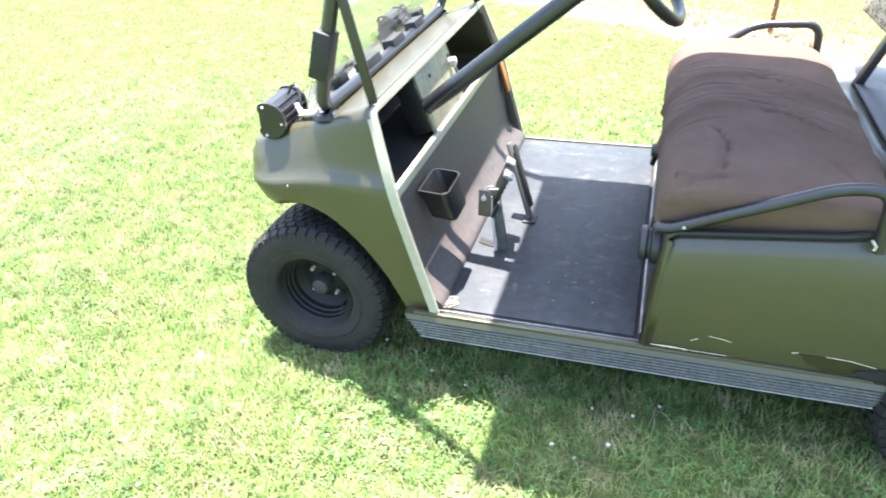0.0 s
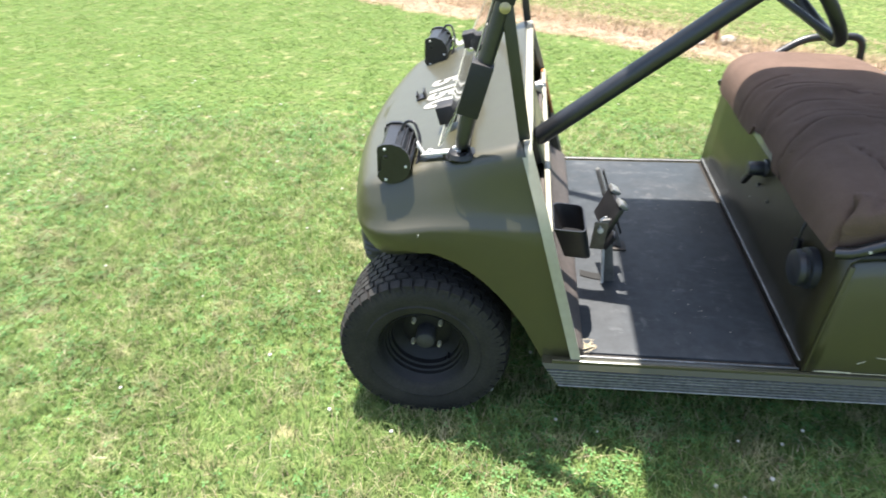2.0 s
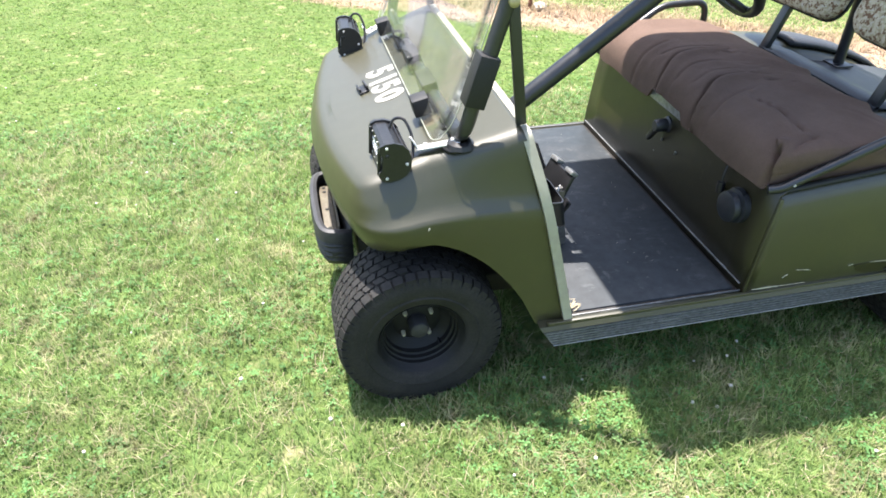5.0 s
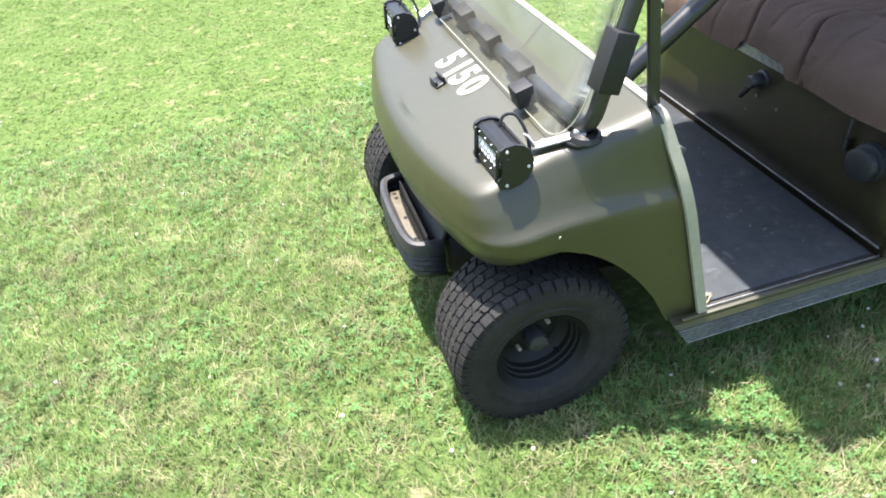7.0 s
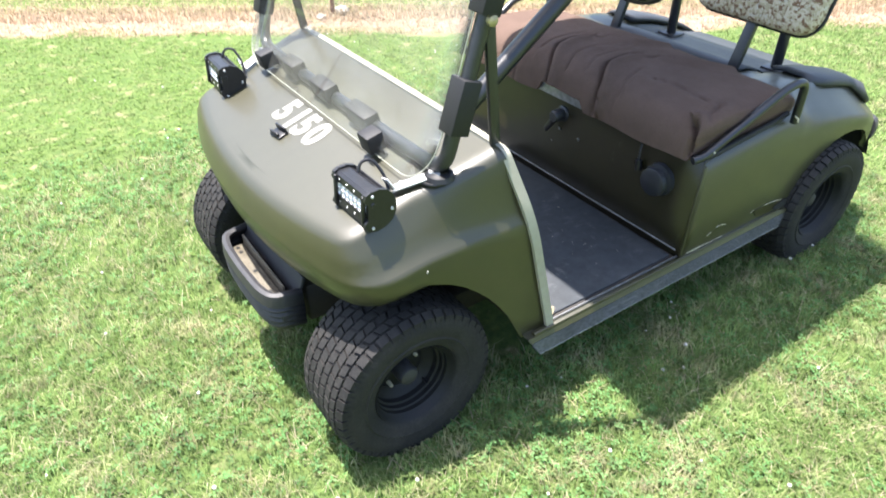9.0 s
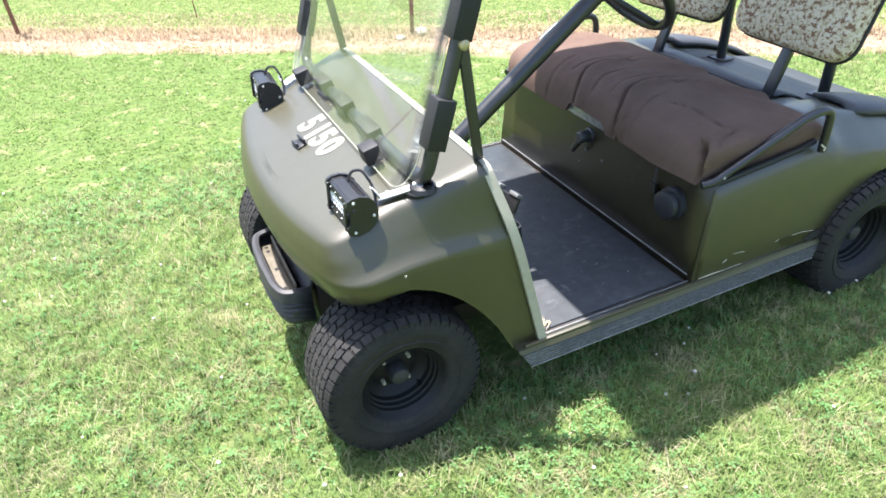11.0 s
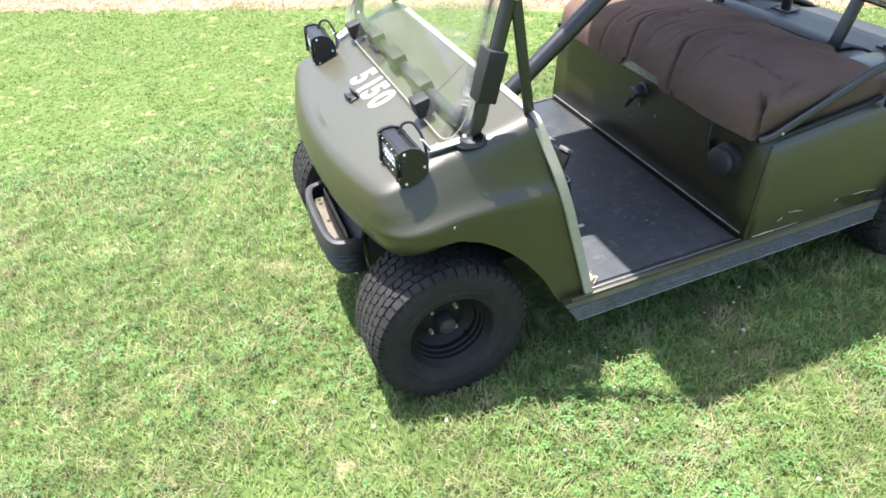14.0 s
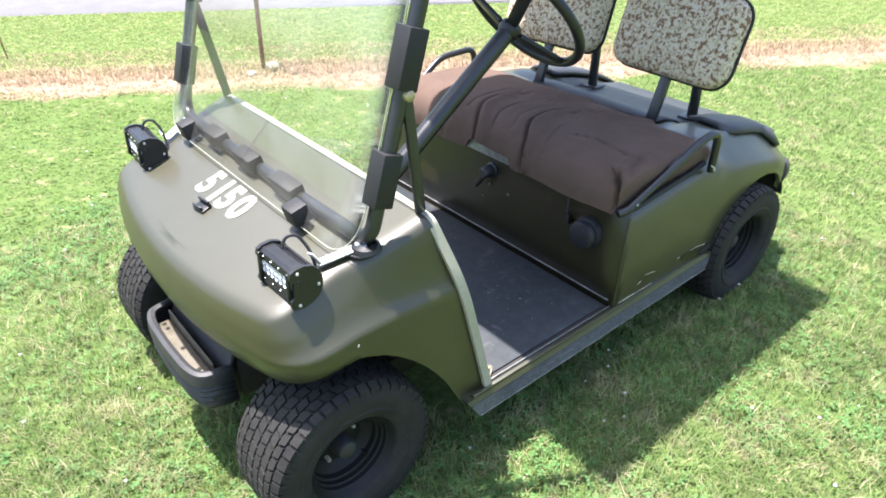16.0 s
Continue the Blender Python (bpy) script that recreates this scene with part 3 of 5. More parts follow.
blades("dry_grass", 9000, rng, strip_place(DIRT1 - 0.26, DIRT1 + 0.06, -6, 7), (0.02, 0.065), (0.003, 0.007), STRAW,
       "clumps of dead straw standing along the fence", "dry grass", lean=1.6)
blades("dry_grass", 16000, rng, strip_place(DIRT1 - 0.02, DIRT1 + 0.55, -7, 8), (0.008, 0.022), (0.004, 0.008), STRAW,
       "yellowed grass at the edge of the verge", "dry grass", lean=2.6)

# ---- fence ----
def fence_post(x, y, height, lean=(0, 0)):
    """A rusty steel T post."""
    bm = bmesh.new()
    top = (x + lean[0], y + lean[1], height)
    bar(bm, (x, y, -0.05), top, 0.030, 0.006, up=(NX, NY, 0), bevel=0.001)
    bar(bm, (x + NX * 0.014, y + NY * 0.014, -0.05), (top[0] + NX * 0.014, top[1] + NY * 0.014, height), 0.006, 0.026, up=(NX, NY, 0), bevel=0.001)
    for k in range(int(height / 0.06)):
        t = k * 0.06 / height
        box(bm, (0.010, 0.012, 0.012), Matrix.Translation((x + lean[0] * t - NX * 0.008, y + lean[1] * t - NY * 0.008, 0.05 + k * 0.06)))
    ob = part("fence_post", bm, POSTM, None, smooth=False)
    return tagged(ob, "rusty brown steel fence post set in bare soil", "fence post", "fence posts")


fence_post(-1.18, 4.70, 1.25, (-0.03, 0.02))
fence_post(1.53, 2.99, 1.25, (0.04, 0.0))
fence_post(4.25, 1.28, 1.25, (0.0, 0.02))
fence_post(-3.9, 6.42, 1.25)


def thin_stake(x, y):
    bm = bmesh.new()
    tube(bm, [(x, y, -0.03), (x - 0.02, y + 0.01, 0.5), (x - 0.05, y, 1.0)], 0.005, 6)
    return tagged(part("wire_stake", bm, POSTM, None), "thin rusty wire stake in the verge", "stake")


thin_stake(0.18, 4.44)


def fence_wires():
    bm = bmesh.new()
    for z in (0.62, 0.95, 1.2):
        tube(bm, [(-3.9, 6.42, z), (-1.2, 4.71, z), (1.55, 2.99, z), (4.25, 1.28, z)], 0.0016, 5)
    return tagged(part("fence_wire", bm, POSTM, None), "thin rusty fence wire strung between the posts", "wire")


fence_wires()


def pale_stone(x, y, r, seed):
    bm = bmesh.new()
    bmesh.ops.create_icosphere(bm, subdivisions=3, radius=r)
    for v in bm.verts:
        v.co *= 1 + 0.35 * noise.noise(v.co * (1.3 / r) + Vector((seed, 0, 0)))
        v.co.z = max(v.co.z * 0.6, -r * 0.2)
    bmesh.ops.translate(bm, verts=bm.verts, vec=(x, y, r * 0.2))
    return tagged(part("stone", bm, ROCKM, None), "pale weathered stone beside the fence post", "stone")


pale_stone(1.62, 3.02, 0.05, 1)
pale_stone(1.42, 2.95, 0.035, 4)

# ---- golf cart ----
cart = tagged(new("golf_cart"), "olive-green two-seat golf cart with brown bench cover parked on the lawn", "golf cart")

FLOOR = 0.262
XC = 0.03


def hood(x):
    """Height of the front cowl's top."""
    return 0.791 - (0.235 - x) * 0.345


def rear_x(z):
    """The slanted rear edge of the front cowl."""
    return lerp([(0.24, 0.392), (0.58, 0.299), (0.65, 0.276), (0.80, 0.232)], z)


LIP = [(-0.12, 0.535), (-0.09, 0.537), (-0.02, 0.534), (0.035, 0.523), (0.09, 0.503), (0.125, 0.482), (0.160, 0.454), (0.195, 0.418), (0.225, 0.380), (0.255, 0.335), (0.285, 0.275), (0.298, 0.245), (0.4, 0.245)]


def front_cowl():
    bm = bmesh.new()
    # rings: rear half width, front half width, nose x, height at (x, sweep 0..1 round the nose)
    side = [i / 24 for i in range(25)]
    sweep = [i / 20 for i in range(1, 21)]

    def lip(x, s):
        e = min(1, max(0, (0.06 - x) / 0.24))
        return lerp(LIP, x) - 0.069 * e * e * (3 - 2 * e)

    def ridge(x, s):
        """The soft shoulder along the side; it sinks and fades towards the nose."""
        e = min(1, max(0, (0.16 - x) / 0.34))
        return 0.600 - 0.034 * e * e * (3 - 2 * e)

    def rise(f):
        return lambda x, s: ridge(x, s) * (1 - f) + (hood(x) - 0.002) * f

    def drop(d):
        """The rounded shoulder between hood and side, shallower where the side is low."""
        return lambda x, s: hood(x) - 0.001 - d * min(1, (hood(x) - ridge(x, s)) / 0.12)

    def outline(hf, xn, s, q):
        """Bowed front edge with a rounded corner, tighter towards the hood (q = 1); s runs from the side to the nose."""
        bow, rc = 0.090 - 0.028 * q, 0.100 - 0.055 * q
        cx = xn + bow
        if s < 0.36:
            return XC + (cx + rc - XC) * s / 0.36, hf
        if s < 0.64:
            t = (s - 0.36) / 0.28
            p, q, r = Vector((cx + rc, hf)), Vector((cx, hf)), Vector((xn + bow * ((hf - rc) / hf) ** 2, hf - rc))
            v = (1 - t) ** 2 * p + 2 * t * (1 - t) * q + t * t * r
            return v.x, v.y
        y = (hf - rc) * (1 - s) / 0.36
        return xn + bow * (y / hf) ** 2, y

    levels = [
        (0.540, 0.508, -0.170, lambda x, s: lip(x, s) + 0.004, 0.0),
        (0.551, 0.520, -0.178, lip, 0.0),
        (0.552, 0.526, -0.191, lambda x, s: lip(x, s) * 0.75 + ridge(x, s) * 0.25, 0.0),
        (0.552, 0.529, -0.202, lambda x, s: lip(x, s) * 0.4 + ridge(x, s) * 0.6, 0.1),
        (0.552, 0.529, -0.208, lambda x, s: lip(x, s) * 0.12 + ridge(x, s) * 0.88, 0.2),
        (0.5505, 0.527, -0.210, rise(0.0), 0.25),
        (0.546, 0.521, -0.211, rise(0.055), 0.3),
        (0.538, 0.512, -0.210, rise(0.13), 0.4),
        (0.531, 0.504, -0.208, rise(0.24), 0.5),
        (0.525, 0.495, -0.204, rise(0.42), 0.65),
        (0.518, 0.485, -0.200, rise(0.62), 0.8),
        (0.5130, 0.4700, -0.193, drop(0.0230), 0.9),
        (0.5087, 0.4660, -0.189, drop(0.0149), 1.0),
        (0.5025, 0.4595, -0.184, drop(0.0082), 1.0),
        (0.4920, 0.4490, -0.176, drop(0.0021), 1.0),
        (0.4800, 0.4370, -0.166, drop(0.0001), 1.0),
        (0.4650, 0.4220, -0.150, drop(0.0), 1.0),
    ]
    rows = []
    for hr, hf, xn, zf, q in levels:
        row = []
        for u in side:
            xr = rear_x(zf(0.3 - 0.3 * u, 0.0))
            for _ in range(3):
                xr = rear_x(zf(xr, 0.0))
            x = xr + (XC - xr) * u
            y = hr + (hf - hr) * u ** 1.5
            row.append((x, y, zf(x, 0.0)))
        for s in sweep:
            x, y = outline(hf, xn, s, q)
            row.append((x, y, zf(x, s)))
        rows.append(row)
    top = rows[-1]
    for f in (0.75, 0.5, 0.25, 0.0):
        rows.append([(x, y * f, hood(x) - 0.001 * f) for x, y, z in top])
    for sgn in (-1, 1):
        grid_faces(bm, [[bm.verts.new((x, sgn * y, z)) for x, y, z in r] for r in rows])
    bmesh.ops.remove_doubles(bm, verts=bm.verts, dist=0.0004)
    ob = part("front_cowl", bm, OLIVE, cart, "satin olive-painted front cowl with sloping hood")
    ob.data.set_sharp_from_angle(angle=radians(80))
    m = ob.modifiers.new("wall", 'SOLIDIFY')
    m.thickness, m.offset = 0.006, -1
    return ob


front_cowl()


def ribbon(path, across, width, thick):
    """A flat band along a path; across is the width direction."""
    bm = bmesh.new()
    a = Vector(across).normalized()
    rows = []
    for i, p in enumerate(path):
        d = (Vector(path[min(i + 1, len(path) - 1)]) - Vector(path[max(i - 1, 0)])).normalized()
        n = d.cross(a).normalized() * thick / 2
        w = a * width / 2
        p = Vector(p)
        rows.append([bm.verts.new(q) for q in (p - w - n, p + w - n, p + w + n, p - w + n)])
    for A, B in zip(rows, rows[1:]):
        for k in range(4):
            bm.faces.new((A[k], A[(k + 1) % 4], B[(k + 1) % 4], B[k]))
    bm.faces.new(rows[0][::-1])
    bm.faces.new(rows[-1])
    return bm


# the pale edging round the back of the cowl
edge = [(0.385, -0.562, 0.250), (0.303, -0.559, 0.570), (0.283, -0.546, 0.645), (0.242, -0.504, 0.780)]
low = fillet(edge, 0.07, 8)
half = low[:-1] + fillet([low[-2] * 0.3 + low[-1] * 0.7, low[-1], (0.245, -0.36, 0.782)], 0.040, 8)
band = [Vector(p) for p in half] + [Vector((p.x, -p.y, p.z)) for p in reversed(half)]
part("edge_trim", ribbon(band, (1, 0, 0.25), 0.023, 0.010), TRIM, cart, "pale silver edging trim, scuffed")


# section of the kick panel, from the shelf down to the floor
TOE = [(0.297, 0.585), (0.306, 0.520), (0.316, 0.450), (0.326, 0.385), (0.333, 0.342), (0.345, 0.320), (0.384, 0.289), (0.394, 0.281), (0.400, 0.274), (0.402, 0.258)]


def dashboard():
    """Back wall of the cowl: two open pockets, a panel with the key switch, and the shelf lip."""
    bm = bmesh.new()
    # pocket back wall and shelf floor, coloured near black for the shade inside
    box(bm, (0.006, 0.96, 0.13), pose(0.085, 0, 0.64), 0.002)
    box(bm, (0.20, 1.03, 0.006), pose(0.195, 0, 0.575, 0, 0, 0), 0.002)
    part("dash_pocket", bm, DARK, cart, "dark open dash pockets")
    bm = bmesh.new()
    bar(bm, (0.300, -0.548, 0.594), (0.300, 0.548, 0.594), 0.014, 0.030, bevel=0.003)
    part("shelf_lip", bm, TRIM, cart, "pale painted shelf lip, worn")
    bm = bmesh.new()
    box(bm, (0.008, 0.290, 0.180), pose(0.268, -0.067, 0.680, 0, -18, 0), 0.002)
    part("dash_panel", bm, GREY_PANEL, cart, "grey-green dash panel")
    for y, z in ((-0.12, 0.735), (-0.02, 0.640), (0.060, 0.735)):
        bm = bmesh.new()
        spin(bm, [(0, -0.003), (0.005, -0.002), (0.006, 0.0), (0, 0.002)], pose(0.268 + (0.680 - z) * 0.325 + 0.005, y, z, 0, -18, 0) @ pose(0, 0, 0, 0, 0, 90), 10)
        part("panel_screw", bm, RIM, cart)
    bm = bmesh.new()
    box(bm, (0.060, 0.005, 0.150), pose(0.236, -0.2145, 0.672, 0, -18, 0), 0.002)
    part("panel_side", bm, PLASTIC, cart)
    bm = bmesh.new()
    spin(bm, [(0.0, -0.002), (0.027, -0.002), (0.028, 0.0), (0.027, 0.002), (0.0, 0.002)], pose(0.2740, -0.186, 0.668, 0, -18, 0) @ pose(0, 0, 0, 0, 0, -90), 20)
    part("column_grommet", bm, FOAM, cart, "black rubber ring round the steering column")
    bm = bmesh.new()
    spin(bm, [(0, 0.0), (0.012, 0), (0.012, 0.014), (0.007, 0.016), (0.007, 0.022), (0, 0.022)], pose(0.264, 0.045, 0.722, 0, 0, -90), 16)
    box(bm, (0.012, 0.018, 0.026), pose(0.278, 0.045, 0.722, 20), 0.001)
    tube(bm, [(0.280, 0.045, 0.712), (0.288, 0.052, 0.690), (0.286, 0.055, 0.672)], 0.002, 6)
    part("key_switch", bm, STEEL, cart, "chrome key switch with key")
    bm = bmesh.new()
    under = [(0.390, 0.258), (0.320, 0.300), (0.285, 0.585)]
    rows = []
    for y in np.linspace(-0.548, 0.548, 9):
        r = [bm.verts.new((x, y, z)) for x, z in TOE + under]
        rows.append(r + r[:1])
    grid_faces(bm, rows)
    bm.faces.new(rows[0][:-1])
    bm.faces.new(rows[-1][:-1])
    part("kick_panel", bm, KICK, cart, "scuffed brown-grey kick panel with a ledge above the floor").data.set_sharp_from_angle(angle=radians(50))
    bm = bmesh.new()
    box(bm, (0.008, 0.035, 0.16), pose(0.318, 0.525, 0.535, 0, -16, 0), 0.002)
    part("side_marker", bm, WOOD, cart, "orange-brown strip on the kick panel")


dashboard()


def floor_pan():
    bm = bmesh.new()
    box(bm, (0.54, 1.10, 0.016), pose(0.645, 0, FLOOR - 0.014), 0.002)
    part("floor_plate", bm, CHASSIS, cart, "dark floor plate round the mat")
    bm = bmesh.new()
    box(bm, (0.498, 1.076, 0.010), pose(0.637, 0, FLOOR - 0.005), 0.004)
    part("floor_mat", bm, MAT, cart, "black rubber floor mat, dusty and scuffed")
    bm = bmesh.new()
    box(bm, (1.62, 0.62, 0.07), pose(0.85, 0, 0.205), 0.01)
    part("chassis", bm, CHASSIS, cart, "dark dusty steel chassis")
    bm = bmesh.new()
    box(bm, (0.28, 0.36, 0.12), pose(0.02, 0, 0.30), 0.01)
    part("front_frame", bm, CHASSIS, cart)
    for x, z in ((0.0, 0.215), (1.645, 0.215)):
        bm = bmesh.new()
        tube(bm, [(x, -0.40, z), (x, 0.40, z)], 0.028, 10)
        part("axle", bm, CHASSIS, cart)
    for s in (-1, 1):
        bm = bmesh.new()
        tube(bm, [(0.03, s * 0.27, 0.22), (0.06, s * 0.22, 0.50)], 0.022, 10)
        part("shock_absorber", bm, CHASSIS, cart)
        bm = bmesh.new()
        box(bm, (0.006, 0.26, 0.33), pose(0.288, s * 0.40, 0.40, 0, -14, 0), 0.002)
        part("splash_guard", bm, CHASSIS, cart)
    bm = bmesh.new()
    box(bm, (0.009, 1.09, 0.005), pose(0.8985, 0, FLOOR + 0.016), 0.002)
    part("floor_strip", bm, SILL, cart, "thin metal strip along the seat base")
    for s in (-1, 1):
        bm = bmesh.new()
        box(bm, (0.52, 0.004, 0.004), pose(0.645, s * 0.5530, FLOOR - 0.001), 0.001)
        part("floor_edge", bm, SILL, cart, "thin pale edge beside the mat")


floor_pan()


def sill(sgn):
    """The ribbed sill under the floor, with slanting ends."""
    bm = bmesh.new()
    z0, z1 = 0.182, 0.252
    prof = [(z1 + 0.002, 0.545), (z1, 0.574)]
    n = 6
    for i in range(n):
        z = z1 - 0.016 - i * 0.009
        prof += [(z + 0.0030, 0.580), (z + 0.0024, 0.574), (z - 0.0026, 0.574), (z - 0.0032, 0.580)]
    prof += [(z0 + 0.004, 0.581), (z0, 0.578), (z0 + 0.002, 0.545)]
    rows = []
    for k in range(13):
        t = k / 12
        row = []
        for z, y in prof:
            f = min(1, max(0, (z1 - z) / (z1 - z0)))
            xa, xb = 0.302 + 0.045 * f, 1.436 - 0.03 * f
            row.append(bm.verts.new((xa + (xb - xa) * t, sgn * y, z + 0.004 * t)))
        rows.append(row)
    grid_faces(bm, rows)
    # Groove floors are coloured near black, painting in shade between the ribs.
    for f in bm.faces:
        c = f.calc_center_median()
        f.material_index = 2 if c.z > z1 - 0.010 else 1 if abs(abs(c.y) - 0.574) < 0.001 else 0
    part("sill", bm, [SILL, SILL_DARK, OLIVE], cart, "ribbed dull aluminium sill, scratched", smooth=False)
    bm = bmesh.new()
    box(bm, (1.07, 0.014, 0.016), pose(0.86, sgn * 0.566, 0.2535), 0.004)
    part("sill_rail", bm, OLIVE, cart, "olive rail above the sill")


sill(-1)
sill(1)


# rear body
ARCH_X, ARCH_Z, ARCH_R = 1.702, 0.180, 0.276
TOP = [(0.90, 0.556), (0.95, 0.562), (1.25, 0.592), (1.32, 0.606), (1.40, 0.632), (1.50, 0.630), (1.70, 0.595), (1.85, 0.555), (1.98, 0.500), (2.04, 0.44)]
DECKZ = [(0.9, 0.556), (1.30, 0.60), (1.36, 0.632), (1.50, 0.622), (1.62, 0.555), (1.75, 0.545), (1.98, 0.50), (2.04, 0.44)]


def rear_body():
    bm = bmesh.new()
    xs = [0.905, 0.93, 0.97, 1.05, 1.15, 1.25, 1.32, 1.37, 1.385, 1.40, 1.42, 1.44, 1.47, 1.51, 1.56, 1.62, 1.68, 1.74, 1.80, 1.85, 1.89, 1.92, 1.945, 1.96, 1.99, 2.02, 2.04]
    for sgn in (-1, 1):
        rows = []
        for x in xs:
            zt = lerp(TOP, x)
            zl = 0.25
            dx = (x - ARCH_X) / ARCH_R
            if abs(dx) < 1:
                zl = max(zl, ARCH_Z + ARCH_R * math.sqrt(1 - dx * dx) * 0.98)
            if x > ARCH_X + ARCH_R * 0.9:
                zl = max(zl, 0.335)
            zl = min(zl, zt - 0.05)
            pull = lerp([(1.8, 0.0), (1.92, 0.02), (1.99, 0.05), (2.04, 0.11)], x)
            w = 0.566 - pull
            lean = lerp([(0.9, 0.0), (1.3, 0.0), (1.5, 0.02), (2.0, 0.02)], x)
            k = lerp([(1.30, 0.0), (1.46, 1.0), (1.9, 1.0), (2.04, 0.6)], x)
            zd = lerp(DECKZ, x)
            zs = max(zt - 0.045 - k * 0.035, zl + 0.02)
            row = [(w - 0.02, zl + 0.004), (w - 0.002, zl), (w, zl * 0.6 + zs * 0.4), (w - 0.004, zl * 0.2 + zs * 0.8),
                   (w - 0.012 - lean * 0.2, zs), (w - 0.020 - lean - k * 0.012, zt - 0.022 - k * 0.034), (w - 0.032 - lean - k * 0.040, zt - 0.006 - k * 0.012),
                   (w - 0.055 - lean - k * 0.035, zt), (w - 0.12 - lean, zt + 0.002), (0.34, zt), (0.31, zt - 0.012), (0.29, zd), (0.15, zd), (0.0, zd)]
            # the front edge leans back with the seat box
            rows.append([bm.verts.new((x + max(0, 1 - (x - 0.905) / 0.06) * 0.026 * max(0, z - 0.254) / 0.302, sgn * y, z)) for y, z in row])
        grid_faces(bm, rows)
    bmesh.ops.remove_doubles(bm, verts=bm.verts, dist=0.0005)
    ob = part("rear_body", bm, OLIVE, cart, "olive-painted rear body with round wheel arches, chipped along the bottom")
    ob.data.set_sharp_from_angle(angle=radians(70))
    m = ob.modifiers.new("wall", 'SOLIDIFY')
    m.thickness, m.offset = 0.006, -1
    # the front panel of the seat box leans back a little
    bm = bmesh.new()
    rows = []
    for y in np.linspace(-0.556, 0.556, 13):
        rows.append([bm.verts.new((x, y * (1 - 0.012 * f), z)) for x, z, f in ((0.902, 0.254, 0), (0.910, 0.36, 0.3), (0.920, 0.47, 0.7), (0.930, 0.556, 1), (0.945, 0.566, 1.2))])
    grid_faces(bm, rows)
    ob = part("seat_box_front", bm, PANEL, cart, "dark olive-brown seat box front panel")
    m = ob.modifiers.new("wall", 'SOLIDIFY')
    m.thickness = 0.006
    for s in (-1, 1):
        bm = bmesh.new()
        bar(bm, (0.906, s * 0.558, 0.258), (0.932, s * 0.550, 0.552), 0.014, 0.014, up=(1, 0, 0), bevel=0.006)
        part("box_corner", bm, OLIVE, cart)
    # rubber pads over the rear corners
    for sgn in (-1, 1):
        bm = bmesh.new()
        rows = []
        for i in range(13):
            x = 1.56 + 0.47 * i / 12
            zt = lerp(TOP, x)
            w = 0.566 - lerp([(1.8, 0.0), (1.92, 0.02), (1.99, 0.05), (2.04, 0.11)], x) - 0.02
            e = 0.0 if i < 7 else 0.5 if i == 7 else 1.0
            tuck = 0.03 if i == 0 else 0.012 if i == 1 else 0.0
            rows.append([bm.verts.new((x, sgn * y, z + 0.003)) for y, z in
                         ((w - 0.074 - tuck + 0.040 * e, zt - 0.016 - 0.032 * e), (w - 0.092 - tuck + 0.02 * e, zt - 0.003 * e), (w - 0.125, zt + 0.004), (0.36, zt + 0.005), (0.315, zt - 0.004))])
        grid_faces(bm, rows)
        ob = part("deck_pad", bm, DECK, cart, "blue-black rubber pad over the rear corner")
        m = ob.modifiers.new("wall", 'SOLIDIFY')
        m.thickness, m.offset = 0.014, 1
    bm = bmesh.new()
    rows = []
    for y in np.linspace(-0.40, 0.40, 9):
        rows.append([bm.verts.new((x, y * 0.7, lerp(DECKZ, x) + 0.006)) for x in (1.40, 1.47, 1.54, 1.62, 1.75, 1.98)])
    grid_faces(bm, rows)
    ob = part("deck_panel", bm, DECK, cart, "blue-black deck panel behind the seat")
    m = ob.modifiers.new("wall", 'SOLIDIFY')
    m.thickness, m.offset = 0.008, 1
    bm = bmesh.new()
    path = fillet([(1.955, -0.525, 0.37), (2.01, -0.515, 0.365), (2.05, -0.40, 0.36), (2.055, 0.40, 0.36), (2.01, 0.515, 0.365), (1.955, 0.525, 0.37)], 0.06, 5)
    tube(bm, path, 0.045, 12, flat=0.4, up=(0, 0, 1))
    part("rear_bumper", bm, BUMPER, cart, "black rubber rear bumper")
    # Dark sheet inside each arch; the well's shade is put into its colour.
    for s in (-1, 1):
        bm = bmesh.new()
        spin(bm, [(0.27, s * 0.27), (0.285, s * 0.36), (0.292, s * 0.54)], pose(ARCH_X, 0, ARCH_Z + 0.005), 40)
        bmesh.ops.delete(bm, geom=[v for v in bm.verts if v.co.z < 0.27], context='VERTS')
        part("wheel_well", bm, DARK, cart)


rear_body()


